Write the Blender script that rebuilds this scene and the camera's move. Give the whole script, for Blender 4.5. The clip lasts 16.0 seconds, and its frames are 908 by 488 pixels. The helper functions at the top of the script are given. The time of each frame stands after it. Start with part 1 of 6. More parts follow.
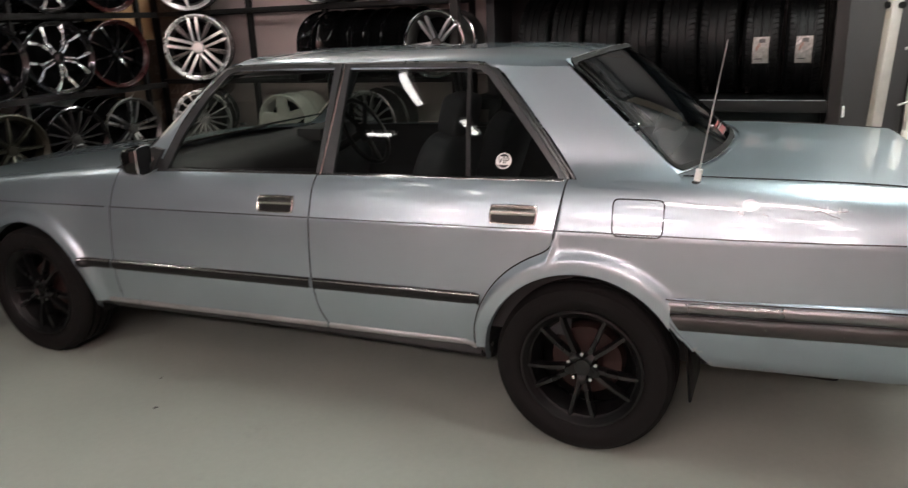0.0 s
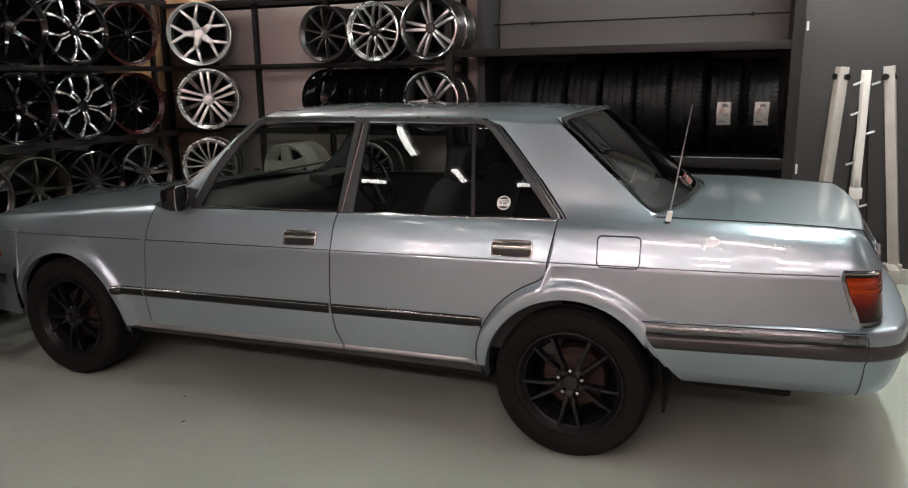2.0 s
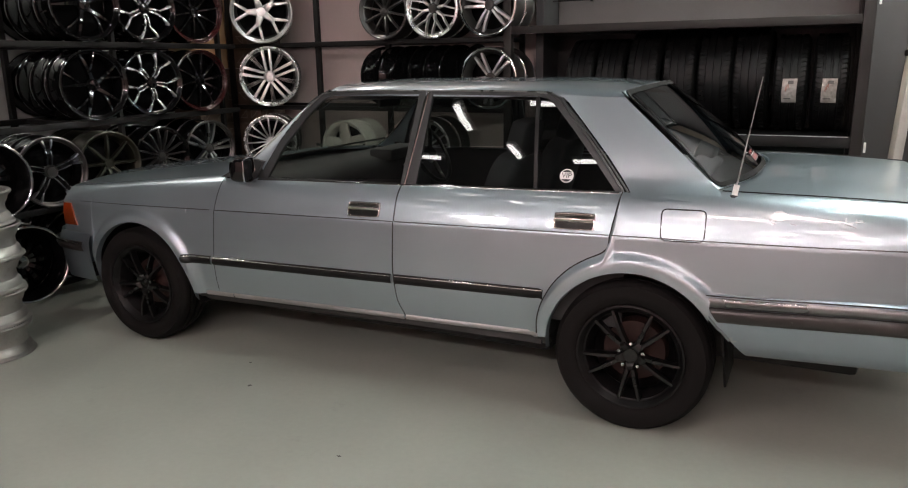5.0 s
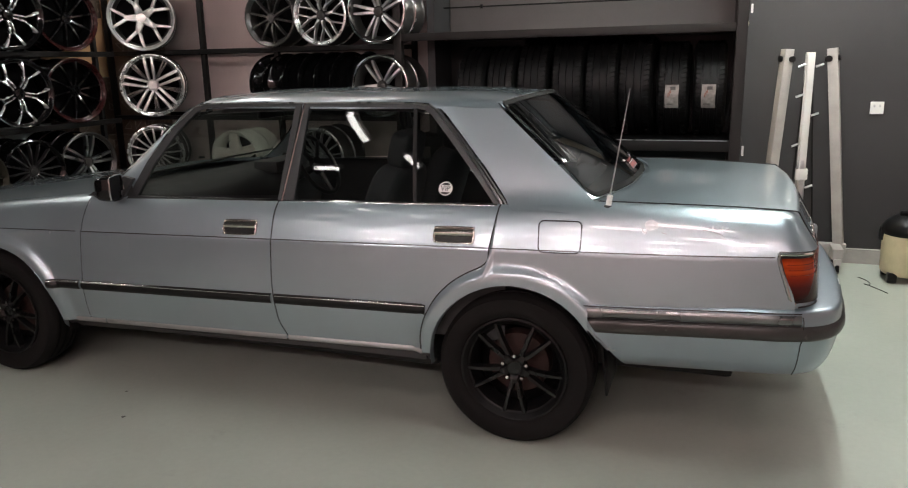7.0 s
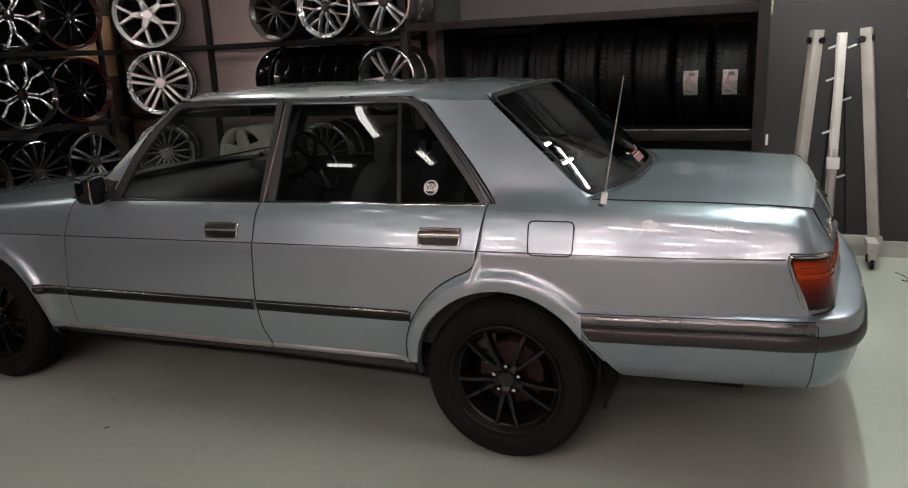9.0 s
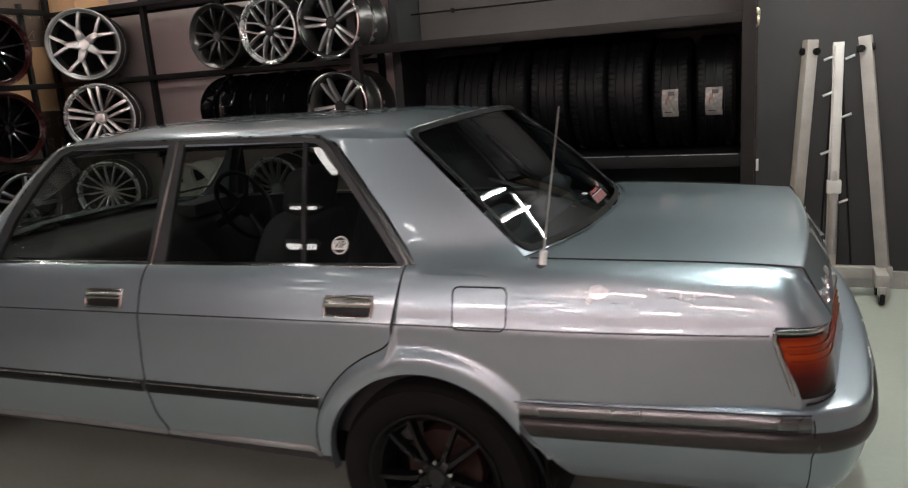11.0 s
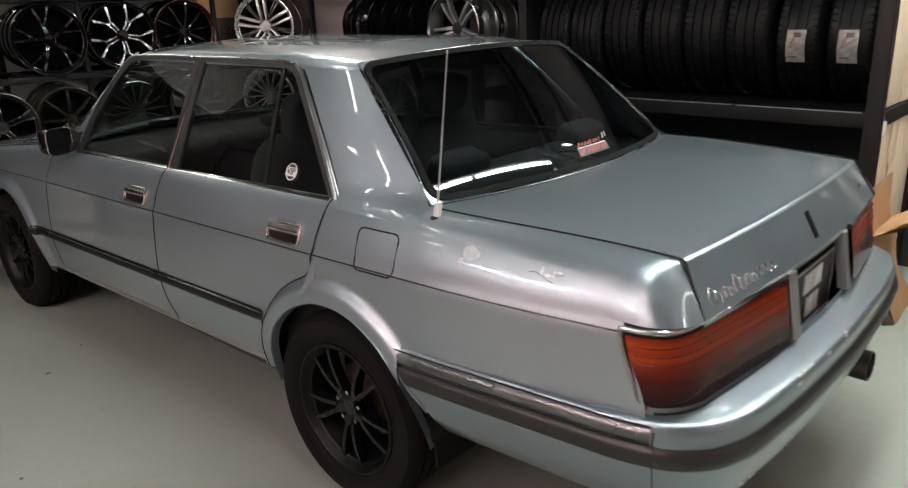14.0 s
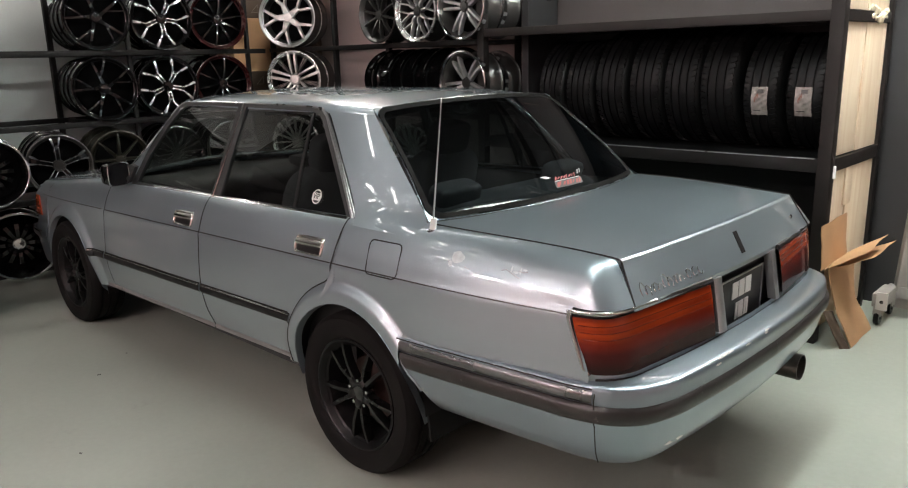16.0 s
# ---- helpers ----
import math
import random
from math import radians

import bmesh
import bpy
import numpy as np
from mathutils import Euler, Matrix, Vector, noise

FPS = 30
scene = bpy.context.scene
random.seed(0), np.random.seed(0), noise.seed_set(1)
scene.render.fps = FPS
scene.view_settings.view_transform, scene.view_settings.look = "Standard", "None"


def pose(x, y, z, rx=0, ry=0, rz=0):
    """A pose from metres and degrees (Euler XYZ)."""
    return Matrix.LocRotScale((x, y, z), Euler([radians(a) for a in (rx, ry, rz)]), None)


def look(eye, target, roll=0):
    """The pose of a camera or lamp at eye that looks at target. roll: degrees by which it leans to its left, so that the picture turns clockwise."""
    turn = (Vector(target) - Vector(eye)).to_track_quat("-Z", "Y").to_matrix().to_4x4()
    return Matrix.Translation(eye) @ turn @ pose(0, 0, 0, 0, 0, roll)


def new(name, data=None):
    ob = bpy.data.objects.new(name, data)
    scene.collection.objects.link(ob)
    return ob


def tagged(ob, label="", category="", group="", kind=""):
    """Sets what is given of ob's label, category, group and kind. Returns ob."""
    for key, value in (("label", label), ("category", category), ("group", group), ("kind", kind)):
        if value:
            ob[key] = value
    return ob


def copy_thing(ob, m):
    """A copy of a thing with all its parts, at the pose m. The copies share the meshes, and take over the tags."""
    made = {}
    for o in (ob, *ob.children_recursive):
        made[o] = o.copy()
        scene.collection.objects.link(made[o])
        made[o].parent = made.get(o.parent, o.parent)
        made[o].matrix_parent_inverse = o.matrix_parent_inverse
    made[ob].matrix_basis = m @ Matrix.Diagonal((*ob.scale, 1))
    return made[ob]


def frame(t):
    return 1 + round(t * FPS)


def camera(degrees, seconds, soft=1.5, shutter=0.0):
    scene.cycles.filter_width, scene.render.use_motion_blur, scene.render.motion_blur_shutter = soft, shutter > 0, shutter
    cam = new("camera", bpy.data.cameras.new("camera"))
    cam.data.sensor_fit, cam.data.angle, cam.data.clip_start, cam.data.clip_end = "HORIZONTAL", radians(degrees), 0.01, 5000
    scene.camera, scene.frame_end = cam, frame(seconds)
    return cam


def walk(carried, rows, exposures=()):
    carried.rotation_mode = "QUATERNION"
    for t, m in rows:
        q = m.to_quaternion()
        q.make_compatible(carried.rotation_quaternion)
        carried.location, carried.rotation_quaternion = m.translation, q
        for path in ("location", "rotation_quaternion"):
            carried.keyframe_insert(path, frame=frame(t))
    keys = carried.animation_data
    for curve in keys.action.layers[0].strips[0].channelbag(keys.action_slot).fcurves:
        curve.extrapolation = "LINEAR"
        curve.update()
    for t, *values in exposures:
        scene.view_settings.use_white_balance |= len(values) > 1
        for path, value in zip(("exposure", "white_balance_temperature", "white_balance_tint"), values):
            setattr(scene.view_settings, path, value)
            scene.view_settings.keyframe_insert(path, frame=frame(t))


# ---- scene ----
cam = camera(62.0, 16.0, soft=1.1, shutter=0.5)
PATH = [
    (0, (0.61, -3.238, 1.525), (-0.178, -1.489, 0.96), -2.3),
    (0.5, (0.648, -3.382, 1.54), (-0.236, -1.691, 0.94), -2.4),
    (1, (0.633, -3.53, 1.547), (-0.281, -1.817, 1.069), -3.5),
    (1.5, (0.647, -3.668, 1.538), (-0.151, -1.887, 1.101), -1.1),
    (2, (0.662, -3.685, 1.552), (-0.074, -1.875, 1.122), -0.9),
    (2.5, (0.676, -3.633, 1.566), (-0.037, -1.816, 1.132), -1.6),
    (3, (0.685, -3.647, 1.551), (-0.032, -1.829, 1.128), -1.0),
    (3.5, (0.67, -3.719, 1.543), (-0.091, -1.928, 1.082), -1.3),
    (5.8, (0.615, -3.755, 1.508), (-0.242, -2.01, 1.036), -0.7),
    (6, (0.638, -3.744, 1.528), (-0.187, -1.984, 1.057), -1.3),
    (6.5, (0.677, -3.72, 1.54), (-0.003, -1.893, 1.094), -0.6),
    (7, (0.738, -3.618, 1.549), (0.091, -1.785, 1.079), -1.2),
    (7.5, (0.805, -3.507, 1.561), (0.088, -1.695, 1.109), -0.8),
    (8, (0.866, -3.436, 1.569), (0.147, -1.628, 1.108), -1.7),
    (8.2, (0.874, -3.413, 1.562), (0.164, -1.604, 1.086), -2.0),
    (10.3, (0.832, -3.125, 1.53), (0.026, -1.36, 1.045), -3.5),
    (10.5, (0.847, -3.043, 1.546), (0.081, -1.252, 1.092), -4.6),
    (11, (0.937, -2.742, 1.55), (0.174, -0.947, 1.107), -4.2),
    (11.5, (1.059, -2.501, 1.569), (0.191, -0.767, 1.081), -3.5),
    (12, (1.08, -2.258, 1.555), (0.149, -0.552, 1.081), -2.2),
    (12.5, (1.148, -2.121, 1.56), (0.094, -0.507, 1.028), -2.1),
    (13, (1.342, -2.027, 1.554), (0.027, -0.606, 1.052), -1.5),
    (13.5, (1.492, -2.063, 1.548), (0.141, -0.679, 1.04), -1.8),
    (14, (1.721, -2.17, 1.56), (0.438, -0.765, 0.945), -2.0),
    (14.5, (1.907, -2.205, 1.565), (0.558, -0.83, 1.027), -1.5),
    (15, (2.081, -2.263, 1.56), (0.629, -0.994, 1.03), -1.2),
    (15.5, (2.116, -2.361, 1.566), (0.724, -1.018, 1.058), -1.4),
    (16, (2.132, -2.49, 1.566), (0.789, -1.089, 1.086), -1.4),
]
walk(cam, [(t, look(eye, target, roll)) for t, eye, target, roll in PATH], [(0.0, 0.24), (0.5, 0.52), (1.0, 0.38), (1.5, 0.22), (2.5, -0.14), (3.5, -0.15), (4.8, 0.10), (6.0, 0.34), (6.5, 0.14), (7.0, 0.02), (7.5, -0.26), (8.2, -0.30), (10.5, -0.28), (11.0, -0.36), (11.5, -0.25), (12.5, 0.10), (13.0, 0.14), (13.5, 0.14), (14.5, -0.16), (15.2, 0.03), (16.0, 0.20)])

# ---- light and world ----
world = bpy.data.worlds.new("world")
scene.world = world
world.use_nodes = True
world.node_tree.nodes["Background"].inputs[0].default_value = (0.02, 0.022, 0.025, 1)
world.node_tree.nodes["Background"].inputs[1].default_value = 0.3


# ---- materials ----
def mat(name, color, rough=0.5, metal=0.0, vary=0.1, scale=6.0, bump=0.0, bump_scale=60.0, coat=0.0, emit=0.0, tint=None, spec=0.5, wear=0.0, wear_color=(0.1, 0.1, 0.1)):
    """A procedural material: a colour varied at two scales, varied gloss, fine relief, and stains where wear is given."""
    m = bpy.data.materials.new(name)
    m.use_nodes = True
    nt = m.node_tree
    b = nt.nodes["Principled BSDF"]
    b.inputs["Metallic"].default_value = metal
    b.inputs["Coat Weight"].default_value = coat
    b.inputs["Coat Roughness"].default_value = 0.025
    b.inputs["Specular IOR Level"].default_value = spec
    tc = nt.nodes.new("ShaderNodeTexCoord")
    big = nt.nodes.new("ShaderNodeTexNoise")
    big.inputs["Scale"].default_value = scale
    big.inputs["Detail"].default_value = 6
    nt.links.new(tc.outputs["Object"], big.inputs["Vector"])
    fine = nt.nodes.new("ShaderNodeTexNoise")
    fine.inputs["Scale"].default_value = bump_scale
    fine.inputs["Detail"].default_value = 4
    nt.links.new(tc.outputs["Object"], fine.inputs["Vector"])
    mix = nt.nodes.new("ShaderNodeMix")
    mix.data_type = "RGBA"
    c2 = tint or tuple(min(1.0, c * (1 + 2.2 * vary)) for c in color)
    mix.inputs["A"].default_value = (*[c * (1 - vary) for c in color], 1)
    mix.inputs["B"].default_value = (*c2, 1)
    both = nt.nodes.new("ShaderNodeMath")
    both.operation = "MULTIPLY_ADD"
    nt.links.new(fine.outputs["Fac"], both.inputs[0])
    both.inputs[1].default_value = 0.3
    sub = nt.nodes.new("ShaderNodeMath")
    sub.operation = "MULTIPLY_ADD"
    nt.links.new(big.outputs["Fac"], sub.inputs[0])
    sub.inputs[1].default_value = 1.4
    sub.inputs[2].default_value = -0.35
    nt.links.new(sub.outputs[0], both.inputs[2])
    nt.links.new(both.outputs[0], mix.inputs["Factor"])
    last = mix.outputs["Result"]
    if wear:
        spots = nt.nodes.new("ShaderNodeTexNoise")
        spots.inputs["Scale"].default_value = scale * 2.7
        spots.inputs["Detail"].default_value = 10
        spots.inputs["Roughness"].default_value = 0.7
        nt.links.new(tc.outputs["Object"], spots.inputs["Vector"])
        ramp = nt.nodes.new("ShaderNodeValToRGB")
        ramp.color_ramp.elements[0].position = 0.66 - 0.2 * wear
        ramp.color_ramp.elements[1].position = 0.80 - 0.1 * wear
        nt.links.new(spots.outputs["Fac"], ramp.inputs["Fac"])
        m2 = nt.nodes.new("ShaderNodeMix")
        m2.data_type = "RGBA"
        nt.links.new(ramp.outputs["Color"], m2.inputs["Factor"])
        nt.links.new(last, m2.inputs["A"])
        m2.inputs["B"].default_value = (*wear_color, 1)
        last = m2.outputs["Result"]
    nt.links.new(last, b.inputs["Base Color"])
    rr = nt.nodes.new("ShaderNodeMapRange")
    rr.inputs["To Min"].default_value = max(0.02, rough * 0.8)
    rr.inputs["To Max"].default_value = min(1.0, rough * 1.25)
    nt.links.new(big.outputs["Fac"], rr.inputs["Value"])
    nt.links.new(rr.outputs["Result"], b.inputs["Roughness"])
    if bump:
        bp = nt.nodes.new("ShaderNodeBump")
        bp.inputs["Strength"].default_value = bump
        bp.inputs["Distance"].default_value = 0.004
        nt.links.new(fine.outputs["Fac"], bp.inputs["Height"])
        nt.links.new(bp.outputs["Normal"], b.inputs["Normal"])
    if emit:
        b.inputs["Emission Color"].default_value = (*color, 1)
        b.inputs["Emission Strength"].default_value = emit
    return m


def glass_mat(name, tint):
    """Thin tinted car glass: clear with a tint, and a mirror layer by Fresnel."""
    m = bpy.data.materials.new(name)
    m.use_nodes = True
    nt = m.node_tree
    nt.nodes.clear()
    out = nt.nodes.new("ShaderNodeOutputMaterial")
    tr = nt.nodes.new("ShaderNodeBsdfTransparent")
    tr.inputs[0].default_value = (*tint, 1)
    gl = nt.nodes.new("ShaderNodeBsdfGlossy")
    gl.inputs["Roughness"].default_value = 0.015
    fr = nt.nodes.new("ShaderNodeFresnel")
    fr.inputs[0].default_value = 1.62
    mx = nt.nodes.new("ShaderNodeMixShader")
    nt.links.new(fr.outputs[0], mx.inputs[0])
    nt.links.new(tr.outputs[0], mx.inputs[1])
    nt.links.new(gl.outputs[0], mx.inputs[2])
    nt.links.new(mx.outputs[0], out.inputs[0])
    return m


def wood_mat(name, light, dark):
    m = bpy.data.materials.new(name)
    m.use_nodes = True
    nt = m.node_tree
    b = nt.nodes["Principled BSDF"]
    tc = nt.nodes.new("ShaderNodeTexCoord")
    mp = nt.nodes.new("ShaderNodeMapping")
    mp.inputs["Scale"].default_value = (5, 5, 0.7)
    nt.links.new(tc.outputs["Object"], mp.inputs["Vector"])
    n = nt.nodes.new("ShaderNodeTexNoise")
    n.inputs["Scale"].default_value = 2.2
    n.inputs["Detail"].default_value = 8
    n.inputs["Distortion"].default_value = 1.2
    nt.links.new(mp.outputs["Vector"], n.inputs["Vector"])
    r = nt.nodes.new("ShaderNodeValToRGB")
    r.color_ramp.elements[0].position, r.color_ramp.elements[1].position = 0.28, 0.62
    r.color_ramp.elements[0].color, r.color_ramp.elements[1].color = (*dark, 1), (*light, 1)
    nt.links.new(n.outputs["Fac"], r.inputs["Fac"])
    nt.links.new(r.outputs["Color"], b.inputs["Base Color"])
    b.inputs["Roughness"].default_value = 0.6
    bp = nt.nodes.new("ShaderNodeBump")
    bp.inputs["Strength"].default_value = 0.15
    nt.links.new(n.outputs["Fac"], bp.inputs["Height"])
    nt.links.new(bp.outputs["Normal"], b.inputs["Normal"])
    return m


PAINT = mat("car_paint", (0.345, 0.413, 0.455), 0.33, 0.72, vary=0.03, scale=2.5, bump=0.02, bump_scale=900, coat=1.0)
BUMPER = mat("bumper_paint", (0.275, 0.33, 0.375), 0.32, 0.8, vary=0.05, scale=3, bump=0.03, bump_scale=500, coat=0.8, wear=0.04, wear_color=(0.50, 0.50, 0.48))
CHROME = mat("chrome", (0.72, 0.72, 0.72), 0.12, 1.0, vary=0.06, scale=12)
DARKCHROME = mat("dull_chrome", (0.26, 0.265, 0.27), 0.28, 1.0, vary=0.12, scale=12)
OLDCHROME = mat("worn_chrome", (0.47, 0.455, 0.435), 0.2, 1.0, vary=0.2, scale=14, bump=0.05, bump_scale=200)
SILVER = mat("machined_silver", (0.74, 0.74, 0.74), 0.27, 0.9, vary=0.08, scale=20, bump=0.03, bump_scale=300)
WHEELSILVER = mat("painted_wheel_silver", (0.52, 0.52, 0.515), 0.32, 0.85, vary=0.08, scale=14)
SATIN = mat("satin_silver", (0.50, 0.50, 0.51), 0.32, 0.85, vary=0.08, scale=14)
GUNMETAL = mat("gunmetal", (0.075, 0.072, 0.07), 0.30, 0.8, vary=0.12, scale=14)
BRONZE = mat("dark_bronze", (0.030, 0.029, 0.021), 0.34, 0.7, vary=0.15, scale=14)
GLOSSBLACK = mat("gloss_black", (0.0030, 0.0030, 0.0032), 0.10, 0.0, vary=0.15, scale=10, coat=0.5, spec=0.25)
WHEELBLACK = mat("lacquered_black", (0.0040, 0.0040, 0.0043), 0.28, 0.0, vary=0.2, scale=12, coat=0.25, spec=0.28)
WINFRAME = mat("grey_window_frame", (0.050, 0.053, 0.055), 0.36, 0.5, vary=0.12, scale=12, bump=0.03, bump_scale=200)
LAMPCHROME = mat("lamp_surround_chrome", (0.42, 0.42, 0.42), 0.2, 1.0, vary=0.12, scale=14)
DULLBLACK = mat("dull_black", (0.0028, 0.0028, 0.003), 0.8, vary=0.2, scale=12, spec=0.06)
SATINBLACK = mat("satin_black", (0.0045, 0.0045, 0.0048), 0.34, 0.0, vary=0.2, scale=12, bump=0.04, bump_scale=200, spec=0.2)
REDLIP = mat("red_lacquer", (0.020, 0.003, 0.003), 0.25, 0.0, vary=0.1, coat=0.15, spec=0.25)
WHITEWHEEL = mat("white_wheel_paint", (0.60, 0.58, 0.54), 0.35, 0.0, vary=0.06, coat=0.3)
BANDMETAL = mat("dull_bright_band", (0.17, 0.175, 0.18), 0.27, 0.9, vary=0.1, scale=10)
STEEL = mat("stacked_steel", (0.34, 0.34, 0.32), 0.42, 0.75, vary=0.18, scale=9, bump=0.05, wear=0.25, wear_color=(0.2, 0.19, 0.17))
RUBBER = mat("tyre_rubber", (0.0034, 0.0034, 0.0036), 0.46, vary=0.2, scale=8, bump=0.06, bump_scale=260, spec=0.2)
DUSTYRUBBER = mat("dusty_tyre_rubber", (0.0065, 0.006, 0.006), 0.7, vary=0.25, scale=9, bump=0.12, bump_scale=260, spec=0.12)
SEAL = mat("matt_rubber_seal", (0.006, 0.006, 0.006), 0.75, vary=0.2, scale=15, spec=0.1)
BLACKTRIM = mat("deep_black_trim", (0.006, 0.006, 0.0065), 0.42, vary=0.2, scale=15, bump=0.05, bump_scale=350, spec=0.3)
TRIM = mat("black_trim", (0.018, 0.018, 0.019), 0.45, vary=0.2, scale=15, bump=0.05, bump_scale=350)
STRIP = mat("grey_rubber_strip", (0.020, 0.0185, 0.018), 0.33, vary=0.25, scale=10, bump=0.05, bump_scale=300, wear=0.1, wear_color=(0.2, 0.19, 0.18))
SEAM = mat("panel_gap_shadow", (0.012, 0.012, 0.012), 0.8, vary=0.1)
GLASS = glass_mat("tinted_glass", (0.58, 0.62, 0.585))
DARKGLASS = glass_mat("dark_tinted_glass", (0.40, 0.43, 0.41))
REARGLASS = glass_mat("tinted_rear_glass", (0.155, 0.185, 0.19))
DARKLENS = mat("dark_red_lens", (0.12, 0.013, 0.004), 0.2, vary=0.2, scale=7, coat=0.2)
PAINT.node_tree.nodes["Principled BSDF"].inputs["Coat IOR"].default_value = 1.62
AMBERLENS = mat("amber_lens", (0.20, 0.030, 0.006), 0.2, vary=0.15, scale=8, coat=0.4)


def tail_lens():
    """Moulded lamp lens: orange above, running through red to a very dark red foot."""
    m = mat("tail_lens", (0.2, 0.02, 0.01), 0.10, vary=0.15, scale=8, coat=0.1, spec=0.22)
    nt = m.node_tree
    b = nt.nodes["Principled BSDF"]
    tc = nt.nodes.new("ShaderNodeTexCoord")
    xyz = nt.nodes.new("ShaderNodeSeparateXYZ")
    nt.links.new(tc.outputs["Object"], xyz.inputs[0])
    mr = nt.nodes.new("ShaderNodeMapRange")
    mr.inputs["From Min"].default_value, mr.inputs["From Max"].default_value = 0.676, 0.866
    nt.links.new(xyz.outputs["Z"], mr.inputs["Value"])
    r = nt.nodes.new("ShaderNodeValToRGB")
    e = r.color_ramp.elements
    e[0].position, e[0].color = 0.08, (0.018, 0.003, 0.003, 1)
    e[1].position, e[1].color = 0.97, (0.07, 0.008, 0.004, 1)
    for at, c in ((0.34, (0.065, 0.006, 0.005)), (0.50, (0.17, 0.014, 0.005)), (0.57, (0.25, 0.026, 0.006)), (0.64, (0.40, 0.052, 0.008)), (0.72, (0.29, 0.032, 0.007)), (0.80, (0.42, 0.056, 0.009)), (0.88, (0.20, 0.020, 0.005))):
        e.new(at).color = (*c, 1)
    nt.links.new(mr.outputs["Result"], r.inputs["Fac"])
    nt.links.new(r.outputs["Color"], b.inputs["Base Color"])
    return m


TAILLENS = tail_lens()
CLEARLENS = mat("clear_lens", (0.45, 0.45, 0.46), 0.08, 0.4, vary=0.1, coat=1.0)
SEATCLOTH = mat("grey_seat_cloth", (0.036, 0.040, 0.044), 0.9, vary=0.2, scale=12, bump=0.2, bump_scale=240)
CABIN = mat("cabin_plastic", (0.028, 0.029, 0.031), 0.6, vary=0.2, scale=8, bump=0.08, bump_scale=240)
# near-black with little gloss, stands in for what the mirror reflects
DARKREFLECT = mat("dark_reflection_paint", (0.01, 0.01, 0.011), 0.1, vary=0.1, spec=0.06)
RUST = mat("rusty_drum", (0.026, 0.012, 0.010), 0.7, 0.3, vary=0.4, scale=20, bump=0.2)
PLATE = mat("black_plate", (0.012, 0.012, 0.012), 0.4, vary=0.15)
WHITE = mat("white_paint", (0.75, 0.75, 0.73), 0.45, vary=0.05)
EXHAUST = mat("burnt_steel", (0.085, 0.078, 0.07), 0.32, 0.95, vary=0.3, scale=16)
FLOOR = mat("epoxy_floor", (0.343, 0.373, 0.330), 0.34, vary=0.13, scale=0.8, bump=0.03, bump_scale=35, wear=0.2, wear_color=(0.29, 0.30, 0.275), spec=0.4)
DARKWALL = mat("charcoal_wall", (0.025, 0.024, 0.0258), 0.6, vary=0.12, scale=1.6, bump=0.06, bump_scale=90)
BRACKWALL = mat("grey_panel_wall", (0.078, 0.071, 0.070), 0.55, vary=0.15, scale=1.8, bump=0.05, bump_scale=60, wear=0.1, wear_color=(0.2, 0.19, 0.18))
PINKWALL = mat("pinkish_grey_wall", (0.52, 0.43, 0.415), 0.7, vary=0.10, scale=1.3, bump=0.06, bump_scale=70)
GREYWALL = mat("light_grey_wall", (0.55, 0.575, 0.565), 0.7, vary=0.10, scale=1.3, bump=0.06, bump_scale=70)
ROOMWALL = mat("unseen_wall_pink", (0.58, 0.40, 0.385), 0.8, vary=0.08, scale=1.0, bump=0.06)
CEILING = mat("dark_ceiling", (0.03, 0.03, 0.032), 0.85, vary=0.15, scale=1.5)
RACK = mat("black_rack_steel", (0.0065, 0.006, 0.006), 0.5, 0.0, vary=0.25, scale=7, bump=0.05, bump_scale=160, spec=0.2)
RACKBROWN = mat("dark_brown_rack_steel", (0.014, 0.0115, 0.011), 0.48, 0.0, vary=0.2, scale=6, bump=0.05, bump_scale=160, spec=0.22)
PLY = wood_mat("pale_plywood", (0.86, 0.74, 0.57), (0.74, 0.58, 0.41))
FOAM = mat("pale_foam", (0.72, 0.66, 0.50), 0.9, vary=0.15, scale=30, bump=0.2, bump_scale=120)
CARD = mat("cardboard", (0.46, 0.275, 0.145), 0.85, vary=0.12, scale=4, bump=0.06, bump_scale=120)
DARKCARD = mat("dark_printed_carton", (0.085, 0.058, 0.042), 0.75, vary=0.2, scale=5, bump=0.04)
CARTONINK = mat("carton_print", (0.20, 0.165, 0.135), 0.75, vary=0.1)
HOISTGREY = mat("grey_hoist_paint", (0.33, 0.315, 0.30), 0.45, vary=0.15, scale=7, wear=0.15, wear_color=(0.2, 0.18, 0.16))
HOISTWHITE = mat("white_hoist_paint", (0.62, 0.62, 0.60), 0.4, vary=0.08, scale=7, wear=0.15, wear_color=(0.35, 0.33, 0.31))
CREAM = mat("cream_plastic", (0.52, 0.46, 0.30), 0.45, vary=0.12, scale=8, wear=0.2, wear_color=(0.2, 0.17, 0.12))
LABEL = mat("silver_tyre_label", (0.27, 0.25, 0.235), 0.30, 0.45, vary=0.25, scale=30)
LABELRED = mat("label_print", (0.26, 0.12, 0.09), 0.5)
LABELINK = mat("label_ink", (0.06, 0.055, 0.055), 0.5)
PALEMARK = mat("pale_wing_mark", (0.46, 0.51, 0.525), 0.30, 0.4, vary=0.2, scale=40, coat=0.5)
STICKERRED = mat("red_sticker", (0.30, 0.055, 0.052), 0.5)
